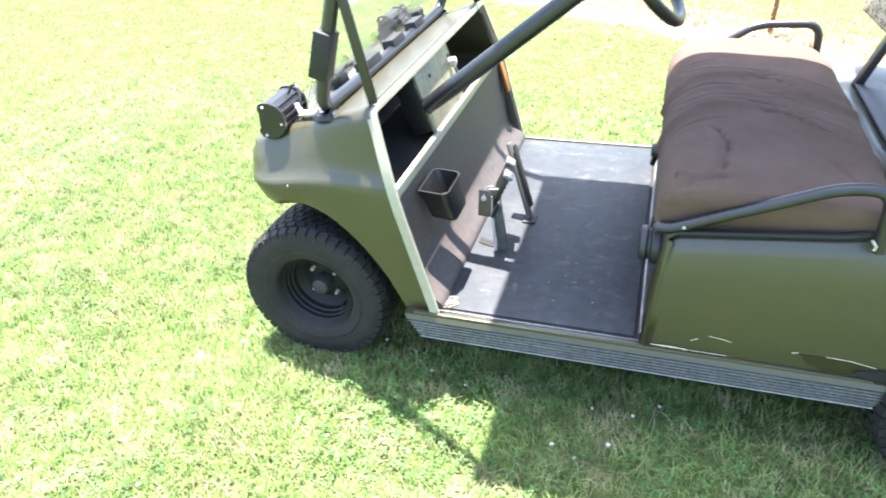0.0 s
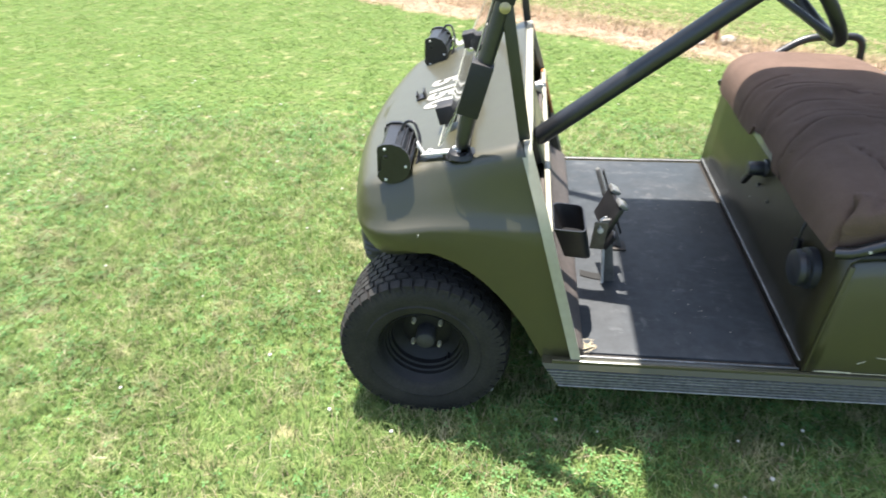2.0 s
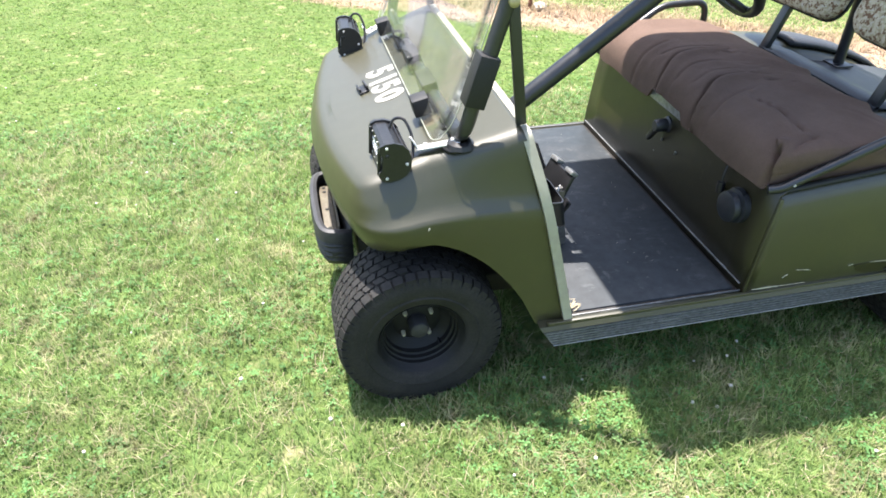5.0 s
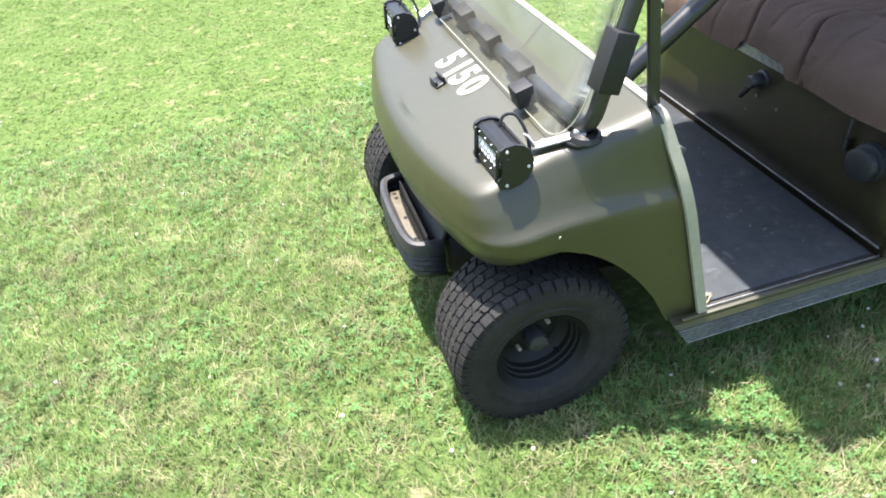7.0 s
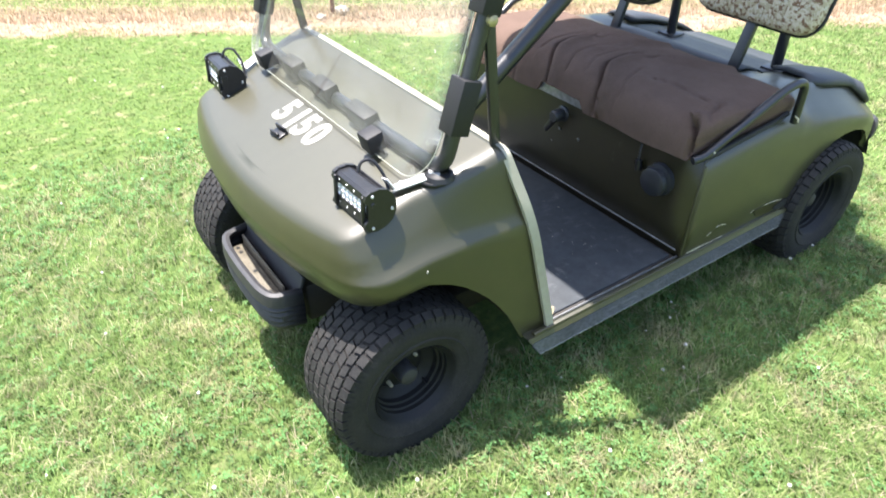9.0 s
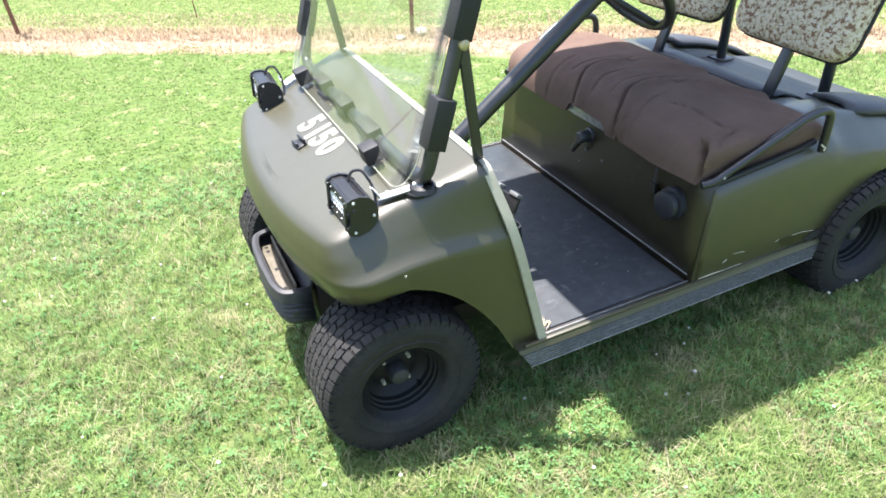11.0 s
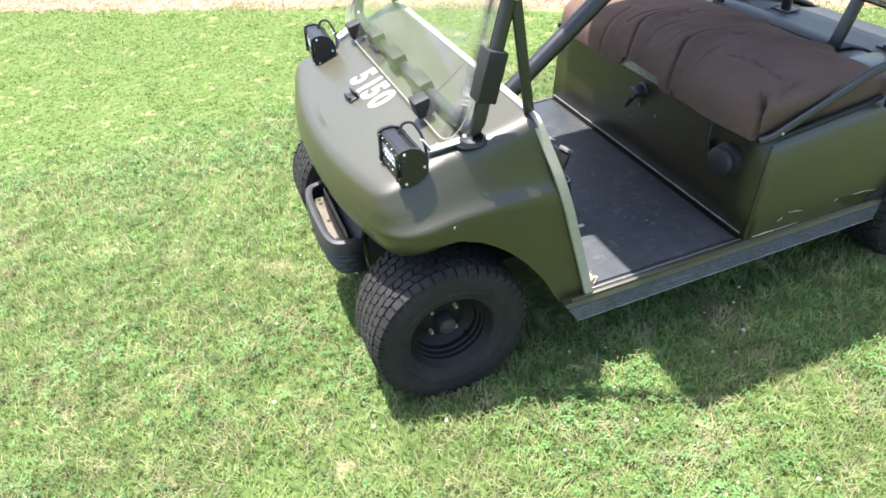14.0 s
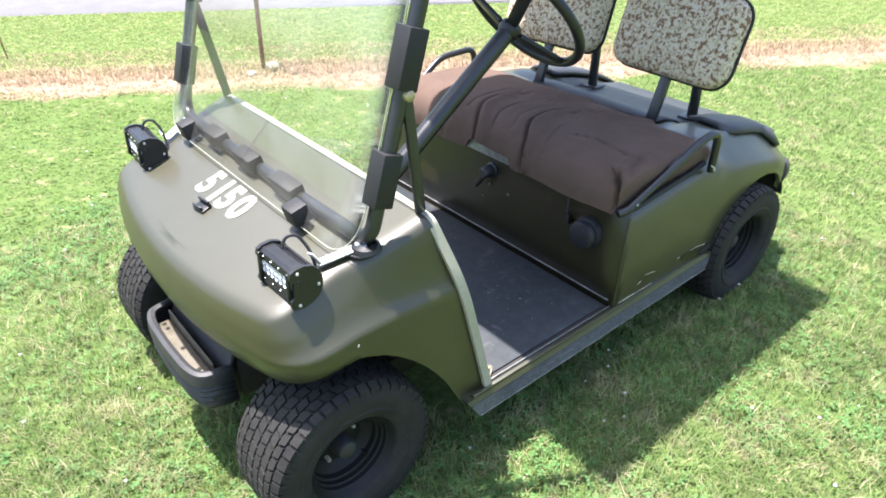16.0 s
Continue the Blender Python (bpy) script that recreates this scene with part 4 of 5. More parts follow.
FOLDS = [
    ([(-0.01, 0.085), (0.0, 0.070), (0.02, 0.078), (0.05, 0.102), (0.088, 0.122), (0.14, 0.130), (0.19, 0.128), (0.26, 0.090), (0.33, 0.035), (0.43, -0.03)], 0.020, 0.0060),
    ([(-0.01, -0.125), (0.0, -0.150), (0.03, -0.137), (0.065, -0.110), (0.105, -0.090), (0.20, -0.085), (0.285, -0.155), (0.36, -0.235), (0.43, -0.29)], 0.021, 0.0065),
    ([(0.02, -0.222), (0.05, -0.212), (0.09, -0.203), (0.15, -0.19)], 0.005, 0.006),
    ([(0.120, -0.262), (0.140, -0.33), (0.132, -0.41), (0.125, -0.46)], 0.011, 0.0050),
    ([(-0.01, -0.497), (0.0, -0.508), (0.014, -0.512), (0.026, -0.505), (0.034, -0.492)], 0.034, 0.0075),
    ([(0.04, -0.535), (0.08, -0.50), (0.13, -0.49)], 0.007, 0.007),
    ([(-0.01, 0.235), (0.01, 0.226), (0.05, 0.232), (0.12, 0.25)], 0.006, 0.007),
    ([(0.06, 0.165), (0.14, 0.175), (0.24, 0.165), (0.33, 0.12), (0.43, 0.07)], 0.007, 0.005),
    ([(0.03, 0.01), (0.09, 0.035), (0.17, 0.035), (0.27, -0.01), (0.40, -0.10)], 0.006, 0.005),
    ([(0.05, -0.06), (0.12, -0.035), (0.2, -0.04), (0.3, -0.11), (0.42, -0.20)], 0.004, 0.005),
    ([(0.30, -0.30), (0.36, -0.38), (0.40, -0.47)], 0.006, 0.007),
]


def hem_z(y):
    """Lower front edge of the cover: it rides up between two folds."""
    e = max(0.0, min(1.0, (0.115 - y) / 0.03)) * max(0.0, min(1.0, (y + 0.115) / 0.03))
    return 0.558 + 0.036 * e * e * (3 - 2 * e) + 0.003 * math.sin(23 * y)


def seat():
    """The bench under a loose brown cover, drawn in at three folds."""
    bm = bmesh.new()
    x0, x1, hy = 0.892, 1.372, 0.540
    zb, zt = 0.560, 0.682
    nx, ny = 84, 380
    rows = []
    for j in range(ny + 1):
        v = -1 + 2 * j / ny
        row = []
        for i in range(nx + 1):
            # once round the section: front bottom, up, over the top, down the back
            t = i / nx
            a = math.pi * (1.12 - 1.24 * t)
            c, s = math.cos(a), math.sin(a)
            e = 2 / 4.2
            px = math.copysign(abs(c) ** e, c)
            pz = math.copysign(abs(s) ** e, s)
            end = (1 - abs(v) ** 9) ** 0.16 if abs(v) < 1 else 0.0
            y = v * hy * (1 - 0.055 * (1 - max(pz, 0.0)) * abs(v) ** 8)
            # tuck at the near and far ends
            shrink = 0.90 + 0.10 * end
            x = (x0 + x1) / 2 + (x1 - x0) / 2 * px * shrink
            if px < 0 and pz > 0:
                x += 0.030 * pz * pz
            crown = 0.012 * math.cos(v * 1.4) + 0.010 * px * -1
            z = zb + (zt - zb + crown) * max(pz, -0.04) * (0.70 + 0.30 * end)
            if px < 0:
                z = max(z, hem_z(y))
            p = Vector((x, y, z))
            if pz > 0.05:
                # slack folds: a sharp groove with a puffed lip, running in from the front edge and along the bench
                fold = 0.0
                for line, depth, width in FOLDS:
                    near, sign = 9.0, 1.0
                    for (ax, ay), (bx, by) in zip(line, line[1:]):
                        ux, uy = bx - ax, by - ay
                        wx, wy = x - x0 - ax, y - ay
                        t = min(1, max(0, (wx * ux + wy * uy) / (ux * ux + uy * uy)))
                        dx, dy = wx - ux * t, wy - uy * t
                        d = math.hypot(dx, dy)
                        if d < near:
                            near, sign = d, math.copysign(1, ux * dy - uy * dx)
                    fold -= depth * math.exp(-(near / width) ** 2)
                    fold += depth * 0.65 * math.exp(-((near * sign + 0.022) / 0.018) ** 2)
                fold += 0.0045 * noise.noise(Vector((x * 5, y * 6, 0.3))) + 0.0012 * noise.noise(Vector((x * 30, y * 14, 2.3)))
                n = Vector((px * 0.8, 0, pz)).normalized()
                p += n * fold
            row.append(p)
        rows.append(row)
    vr = [[bm.verts.new(p) for p in r] for r in rows]
    grid_faces(bm, vr)
    for r in (vr[0], vr[-1]):
        c = bm.verts.new(sum((v.co for v in r), Vector()) / len(r))
        for a, b in zip(r, r[1:] + r[:1]):
            bm.faces.new((a, b, c))
    ob = part("seat_cushion", bm, FABRIC, cart, "loose dark brown cloth cover on the bench seat, creased")
    ob.data.set_sharp_from_angle(angle=radians(75))
    # black base of the cushion, seen along the rim of the body
    for s in (-1, 1):
        bm = bmesh.new()
        tube(bm, [(x, s * 0.537, lerp(TOP, x) + 0.004) for x in (0.93, 0.95, 1.05, 1.15, 1.25, 1.31)], 0.008, 8)
        part("seat_base", bm, FOAM, cart, "black edge of the seat base")
    # worn metal edge showing where the cover rides up
    bm = bmesh.new()
    box(bm, (0.014, 0.235, 0.036), pose(0.910, 0.004, 0.575), 0.005)
    part("seat_latch", bm, SILL, cart, "scuffed bare metal seat edge")


seat()


def backrest(sgn):
    """A rounded upright pad, its cover in a stepped camouflage print, black on the back."""
    bm = bmesh.new()
    w, h, t, rc = 0.446, 0.276, 0.055, 0.064
    outline = []
    for cx, cy, a0 in ((1, -1, -90), (1, 1, 0), (-1, 1, 90), (-1, -1, 180)):
        for k in range(7):
            a = radians(a0 + 15 * k)
            outline.append((cx * (w / 2 - rc) + rc * math.cos(a), cy * (h / 2 - rc) + rc * math.sin(a)))
    n = len(outline)
    layers = [(0.86, -t / 2 - 0.006), (0.95, -t / 2 + 0.002), (0.99, -t / 4), (1.0, 0.0), (1.0, t / 4), (0.985, t / 2 - 0.004), (0.95, t / 2)]
    rings = [[bm.verts.new((d, y * f, z * f)) for y, z in outline] for f, d in layers]
    for A, B in zip(rings, rings[1:]):
        for k in range(n):
            bm.faces.new((A[k], A[(k + 1) % n], B[(k + 1) % n], B[k]))
    last = rings[0]
    for f, d in ((0.6, -t / 2 - 0.013), (0.3, -t / 2 - 0.016)):
        r = [bm.verts.new((d + 0.003 * noise.noise(Vector((y * 20, z * 20, 1))), y * f, z * f)) for y, z in outline]
        for k in range(n):
            bm.faces.new((last[k], r[k], r[(k + 1) % n], last[(k + 1) % n]))
        last = r
    bm.faces.new(last)
    bm.faces.new(rings[-1])
    m = pose(1.480, sgn * 0.258, 0.920, 0, 17, sgn * 3)
    bmesh.ops.transform(bm, matrix=m, verts=bm.verts)
    pad = part("backrest", bm, CAMO, cart, "backrest in tan and brown stepped camouflage cloth")
    pad.data.set_sharp_from_angle(angle=radians(60))
    bm = bmesh.new()
    ring = [m @ Vector((t / 4 + 0.006, y * 1.006, z * 1.006)) for y, z in outline]
    tube(bm, ring + ring[:1], 0.006, 8)
    part("edge_piping", bm, PIPING, pad)
    bm = bmesh.new()
    # the pad's carrier rises through the deck edge
    bar(bm, (1.398, sgn * 0.262, 0.600), (1.488, sgn * 0.262, 0.86), 0.036, 0.022, up=(1, 0, 0), bevel=0.004)
    part("backrest_post", bm, TUBE, cart)


backrest(-1)
backrest(1)


def roof_and_posts():
    """The canopy over the seats and the posts that carry it."""
    bm = bmesh.new()
    rows = []
    for i in range(11):
        x = 0.372 + (1.70 - 0.372) * i / 10
        rows.append([bm.verts.new((x, y, 1.750 + 0.03 * (1 - (y / 0.53) ** 4))) for y in np.linspace(-0.527, 0.527, 13)])
    grid_faces(bm, rows)
    ob = part("roof", bm, ROOF, cart, "plain moulded canopy roof")
    m = ob.modifiers.new("wall", 'SOLIDIFY')
    m.thickness, m.offset = 0.03, 1
    for s in (-1, 1):
        bm = bmesh.new()
        tube(bm, fillet([(1.725, s * 0.237, 0.55), (1.715, s * 0.237, 1.20), (1.66, s * 0.36, 1.745)], 0.2), 0.019, 12)
        part("rear_post", bm, TUBE, cart, "black rear roof post")
        bm = bmesh.new()
        box(bm, (0.07, 0.08, 0.008), pose(1.725, s * 0.237, 0.566), 0.003)
        part("post_foot", bm, TUBE, cart)


roof_and_posts()


def armrest(sgn):
    bm = bmesh.new()
    bend, back = (1.225, 1.308) if sgn < 0 else (1.155, 1.338)
    pts = [(0.902, sgn * 0.526, 0.568), (0.928, sgn * 0.537, 0.574), (bend, sgn * 0.560, 0.716), (back, sgn * 0.563, 0.720), (back + 0.010, sgn * 0.560, 0.585)]
    tube(bm, fillet(pts, 0.045, 7), 0.0125, 14)
    ob = part("armrest", bm, TUBE, cart, "bent black steel tube armrest")
    bm = bmesh.new()
    spin(bm, [(0, -0.003), (0.0035, -0.003), (0.0035, 0.003), (0, 0.003)], pose(0.955, sgn * 0.551, 0.588), 10)
    part("bolt", bm, STEEL, ob)
    if sgn < 0:
        bm = bmesh.new()
        tube(bm, [(1.300, -0.566, 0.612), (1.306, -0.576, 0.604), (1.303, -0.577, 0.596)], 0.0028, 6)
        part("tie", bm, NUT, ob, "frayed white tie at the armrest foot")


armrest(-1)
armrest(1)


def steering():
    hub = Vector((0.741, -0.222, 1.045))
    low = Vector((0.288, -0.208, 0.691))
    d = (hub - low).normalized()
    bm = bmesh.new()
    tube(bm, [low - d * 0.020, hub - d * 0.02], 0.0235, 18)
    part("steering_column", bm, TUBE, cart, "black steering column tube")
    m = d.to_track_quat('Y', 'Z').to_matrix().to_4x4()
    m.translation = hub
    bm = bmesh.new()
    ring = [m @ Vector((0.180 * math.cos(a), 0.055, 0.180 * math.sin(a))) for a in np.linspace(0, 2 * math.pi, 49)]
    tube(bm, ring, 0.0135, 12)
    wheel = part("steering_wheel", bm, PLASTIC, cart, "black three-spoke steering wheel")
    bm = bmesh.new()
    spin(bm, [(0, -0.020), (0.024, -0.020), (0.030, -0.012), (0.031, 0.006), (0.025, 0.014), (0, 0.015)], m, 20)
    part("hub", bm, PLASTIC, wheel)
    for a in (50, 170, 290):
        bm = bmesh.new()
        c, s = math.cos(radians(a)), math.sin(radians(a))
        bar(bm, m @ Vector((0.03 * c, 0.004, 0.03 * s)), m @ Vector((0.176 * c, 0.052, 0.176 * s)), 0.034, 0.014, up=d, bevel=0.005)
        part("spoke", bm, PLASTIC, wheel)


steering()


# windscreen: a bent tube frame, side struts and a clear pane
LEAN = 0.300


def post_x(z):
    return 0.116 + (z - 0.83) * LEAN


def windscreen():
    bm = bmesh.new()
    base = 0.760
    pts = [(post_x(1.75), -0.492, 1.75), (post_x(0.86), -0.486, 0.86), (0.104, -0.478, base + 0.006), (0.100, -0.30, base), (0.100, 0.30, base),
           (0.104, 0.478, base + 0.006), (post_x(0.86), 0.486, 0.86), (post_x(1.75), 0.492, 1.75)]
    tube(bm, fillet(pts, 0.055, 7), 0.0165, 14)
    frame_tube = part("windscreen_frame", bm, TUBE, cart, "bent black steel tube windscreen frame")
    for s in (-1, 1):
        bm = bmesh.new()
        bar(bm, (0.238, s * 0.476, 0.790), (0.193, s * 0.494, 1.075), 0.024, 0.012, up=(0, 1, 0), bevel=0.003)
        part("strut", bm, TUBE, frame_tube, "flat black side strut")
        bm = bmesh.new()
        spin(bm, [(0, s * 0.500), (0.011, s * 0.500), (0.011, s * 0.512), (0.006, s * 0.516), (0, s * 0.516)], pose(0.191, 0, 1.066), 14)
        part("strut_bolt", bm, BRASS, frame_tube, "brass-coloured bolt head")
        for z, n in ((0.905, 0.112), (1.130, 0.115)):
            bm = bmesh.new()
            x = post_x(z)
            box(bm, (0.046, 0.046, n), pose(x - 0.004, s * 0.489, z, 0, math.degrees(math.atan(LEAN)), 0), 0.003)
            part("foam_sleeve", bm, FOAM, frame_tube, "square black foam sleeve round the post")
        bm = bmesh.new()
        spin(bm, [(0.016, 0.0), (0.034, 0.0), (0.030, 0.010), (0.017, 0.014)], pose(0.104, s * 0.462, hood(0.104) - 0.002, 90), 20)
        part("rubber_foot", bm, PLASTIC, frame_tube)
    # the pane, rounded at its lower corners; the blocks hold its foot off the tube, the sleeves clamp it to the posts
    def pane_x(z):
        return post_x(z) - 0.022 - 0.022 * max(0, 1 - (z - 0.742) / 0.16) ** 1.5

    bm = bmesh.new()
    hy, r = 0.482, 0.085
    rim, rows = [], []
    for b in [r * (1 - math.cos(radians(7.5 * k))) for k in range(13)] + [0.13, 0.18, 0.26, 0.38, 0.54, 0.75, 1.02]:
        y = hy if b >= r else hy - r + math.sqrt(max(0, r * r - (r - b) ** 2))
        z = 0.742 + b * 0.966
        rim.append((pane_x(z), y, z))
        rows.append([bm.verts.new((pane_x(z), y * k / 6, z)) for k in range(-6, 7)])
    grid_faces(bm, rows)
    pane = part("pane", bm, GLASS, frame_tube, "clear acrylic windscreen pane, dusty and bright with sky")
    m = pane.modifiers.new("wall", 'SOLIDIFY')
    m.thickness = 0.003
    pane.visible_shadow = False
    bm = bmesh.new()
    tube(bm, [(x, -y, z) for x, y, z in reversed(rim)] + rim, 0.0011, 6)
    part("pane_edge", bm, PANE_EDGE, frame_tube, "pale sawn edge of the pane")
    for x, y in ((0.058, 0.351), (0.050, -0.272)):
        bm = bmesh.new()
        box(bm, (0.042, 0.048, 0.044), pose(x, y, 0.767, 0, -14, 0), 0.003)
        part("rubber_block", bm, FOAM, frame_tube, "black rubber block at the foot of the pane")
    for y, n in ((0.235, 0.085), (0.045, 0.095), (-0.155, 0.105)):
        bm = bmesh.new()
        box(bm, (0.040, n, 0.044), pose(0.092, y, hood(0.092) + 0.028, 0, -14, 0), 0.004)
        part("foam_pad", bm, FOAM, frame_tube, "dark foam pad on the lower tube")


windscreen()


def work_light(sgn):
    """A finned lamp with a recessed row of LEDs between two dished end caps, on a bright bracket."""
    m = pose(-0.048, sgn * 0.408, 0.7225, 0, 3, sgn * -2) @ Matrix.Diagonal((0.9, 1, 1, 1))
    hl = 0.058

    def shell(name, prof, y0, y1, parent, label=""):
        bm = bmesh.new()
        A, B = ([bm.verts.new(m @ Vector((x, y, z))) for x, z in prof] for y in (y0, y1))
        n = len(prof)
        for k in range(n):
            bm.faces.new((A[k], A[(k + 1) % n], B[(k + 1) % n], B[k]))
        bm.faces.new(A)
        bm.faces.new(B)
        return part(name, bm, PLASTIC, parent, label, smooth=False)

    body = [(-0.036, 0.020), (-0.036, 0.036), (-0.028, 0.042), (-0.002, 0.043), (0.012, 0.036), (0.026, 0.022), (0.030, 0.0), (0.026, -0.020),
            (0.010, -0.036), (-0.026, -0.042), (-0.036, -0.036), (-0.036, -0.012), (-0.024, -0.010), (-0.024, 0.018)]
    lamp = shell("work_light", body, -hl, hl, cart, "small black finned LED work light on the hood")
    for k in range(6):
        a = radians(64 - 26 * k)
        bm = bmesh.new()
        box(bm, (0.014, hl * 1.96, 0.0035), m @ pose(0.002 + 0.030 * math.cos(a), 0, 0.002 + 0.034 * math.sin(a), 0, -math.degrees(a), 0), 0.001, 1)
        part("cooling_fin", bm, PLASTIC, lamp, smooth=False)
    cap = [(-0.043, 0.030), (-0.040, 0.040), (-0.028, 0.046), (-0.006, 0.048), (0.016, 0.042), (0.032, 0.028), (0.040, 0.008), (0.039, -0.012),
           (0.030, -0.030), (0.012, -0.042), (-0.012, -0.048), (-0.034, -0.044), (-0.043, -0.032), (-0.042, -0.024), (-0.034, -0.016), (-0.034, 0.018), (-0.042, 0.024)]
    for e in (-1, 1):
        shell("end_cap", cap, e * hl, e * (hl + 0.009), lamp)
        for x, z, q in ((-0.024, 0.036, 0.004), (0.028, -0.004, 0.004), (-0.022, -0.038, 0.004), (-0.022, 0.016, 0.006)):
            bm = bmesh.new()
            spin(bm, [(0, e * 0.0025), (q * 0.7, e * 0.0025), (q, 0), (0, 0)], m @ pose(x, e * (hl + 0.009), z), 10)
            part("screw", bm, PLASTIC if q > 0.005 else STEEL, lamp)
    bm = bmesh.new()
    box(bm, (0.004, hl * 1.96, 0.026), m @ pose(-0.0260, 0, 0.004), 0.0)
    part("reflector", bm, LED, lamp, "silvery reflector tray")
    for r in range(2):
        for k in range(7):
            bm = bmesh.new()
            spin(bm, [(0.0068, 0.007), (0.0062, 0.006), (0.0045, 0.001), (0.0035, 0.0005), (0.0025, 0.003), (0, 0.0035)],
                 m @ pose(-0.0285, -0.048 + 0.016 * k, -0.003 + 0.014 * r, 0, 0, 90), 12)
            part("led", bm, LED, lamp)
    for z in (-0.024, 0.028):
        for k in range(4):
            bm = bmesh.new()
            spin(bm, [(0, 0.0015), (0.0014, 0.0015), (0.0019, 0), (0, 0)], m @ pose(-0.036, -0.045 + 0.030 * k, z, 0, 0, 90), 8)
            part("screw", bm, STEEL, lamp)
    for e in (-1, 1):
        bm = bmesh.new()
        bar(bm, m @ Vector((-0.040, e * (hl - 0.003), -0.034)), m @ Vector((-0.040, e * (hl - 0.003), 0.036)), 0.008, 0.008, up=(0, 1, 0))
        part("bezel", bm, PLASTIC, lamp)
    bm = bmesh.new()
    tube(bm, fillet([m @ Vector(p) for p in ((0.004, 0.030, 0.040), (0.014, 0.034, 0.062), (0.038, 0.024, 0.066), (0.056, 0.004, 0.036), (0.056, -0.016, 0.004), (0.050, -0.03, -0.014))], 0.03), 0.0036, 8)
    part("cable", bm, PLASTIC, lamp)
    bm = bmesh.new()
    f = Vector((0.104, sgn * 0.462, hood(0.10) + 0.012))
    bar(bm, f, (0.012, sgn * 0.422, hood(0.012) + 0.012), 0.026, 0.004, bevel=0.001)
    bar(bm, (0.014, sgn * 0.423, hood(0.01) + 0.010), (-0.002, sgn * 0.414, 0.752), 0.024, 0.004, up=(1, 0, 0), bevel=0.001)
    part("bracket", bm, STEEL, lamp, "bright steel flat bracket")
    for p in ((0.088, 0.455), (0.030, 0.430)):
        bm = bmesh.new()
        spin(bm, [(0, 0.006), (0.006, 0.006), (0.0075, 0.0), (0, 0)], pose(p[0], sgn * p[1], hood(p[0]) + 0.014, 90), 6)
        part("bolt", bm, STEEL, lamp)
    bm = bmesh.new()
    tube(bm, fillet([(0.060, sgn * 0.44, hood(0.06) + 0.006), (0.080, sgn * 0.490, hood(0.08) + 0.003), (0.125, sgn * 0.484, hood(0.12) + 0.004), (0.115, sgn * 0.455, hood(0.11) + 0.02)], 0.03), 0.004, 8)
    part("lamp_wire", bm, PLASTIC, lamp)


work_light(-1)
work_light(1)


def hood_clip():
    bm = bmesh.new()
    z = hood(-0.055)
    m = pose(-0.055, 0.022, z + 0.002, 0, -19, 8)
    box(bm, (0.030, 0.046, 0.006), m @ pose(0, 0, 0.002), 0.002)
    box(bm, (0.006, 0.044, 0.018), m @ pose(0.012, 0, 0.010), 0.002)
    box(bm, (0.006, 0.036, 0.014), m @ pose(-0.010, 0, 0.009), 0.002)
    part("hood_clip", bm, PLASTIC, cart, "small black plastic clip on the hood")


hood_clip()


def stencil_digits():
    """The white figures on the hood, with the small bridges that a stencil leaves."""
    y = 0.108
    for ch in "5150":
        cu = bpy.data.curves.new("figure", 'FONT')
        cu.body, cu.size, cu.offset = ch, 0.104, 0.0045
        cu.align_x = 'CENTER'
        tmp = bpy.data.objects.new("figure", cu)
        me = bpy.data.meshes.new_from_object(tmp)
        bpy.data.objects.remove(tmp)
        bm = bmesh.new()
        bm.from_mesh(me)
        bpy.data.meshes.remove(me)
        for off in (-0.0016, 0.0016):
            bmesh.ops.bisect_plane(bm, geom=bm.verts[:] + bm.edges[:] + bm.faces[:], plane_co=(off, 0, 0), plane_no=(1, 0, 0))
        if ch != "1":
            bmesh.ops.delete(bm, geom=[f for f in bm.faces if abs(f.calc_center_median().x) < 0.0015], context='FACES')
        for v in bm.verts:
            u, w = v.co.x, v.co.y
            px, py = -0.030 + w, y - 0.006 - u
            v.co = (px, py, hood(px) + 0.0012)
        part("stencil_figure", bm, WHITE, cart, "white stencilled figure " + ch, smooth=False)
        y -= 0.050 if ch == "1" else 0.062


stencil_digits()


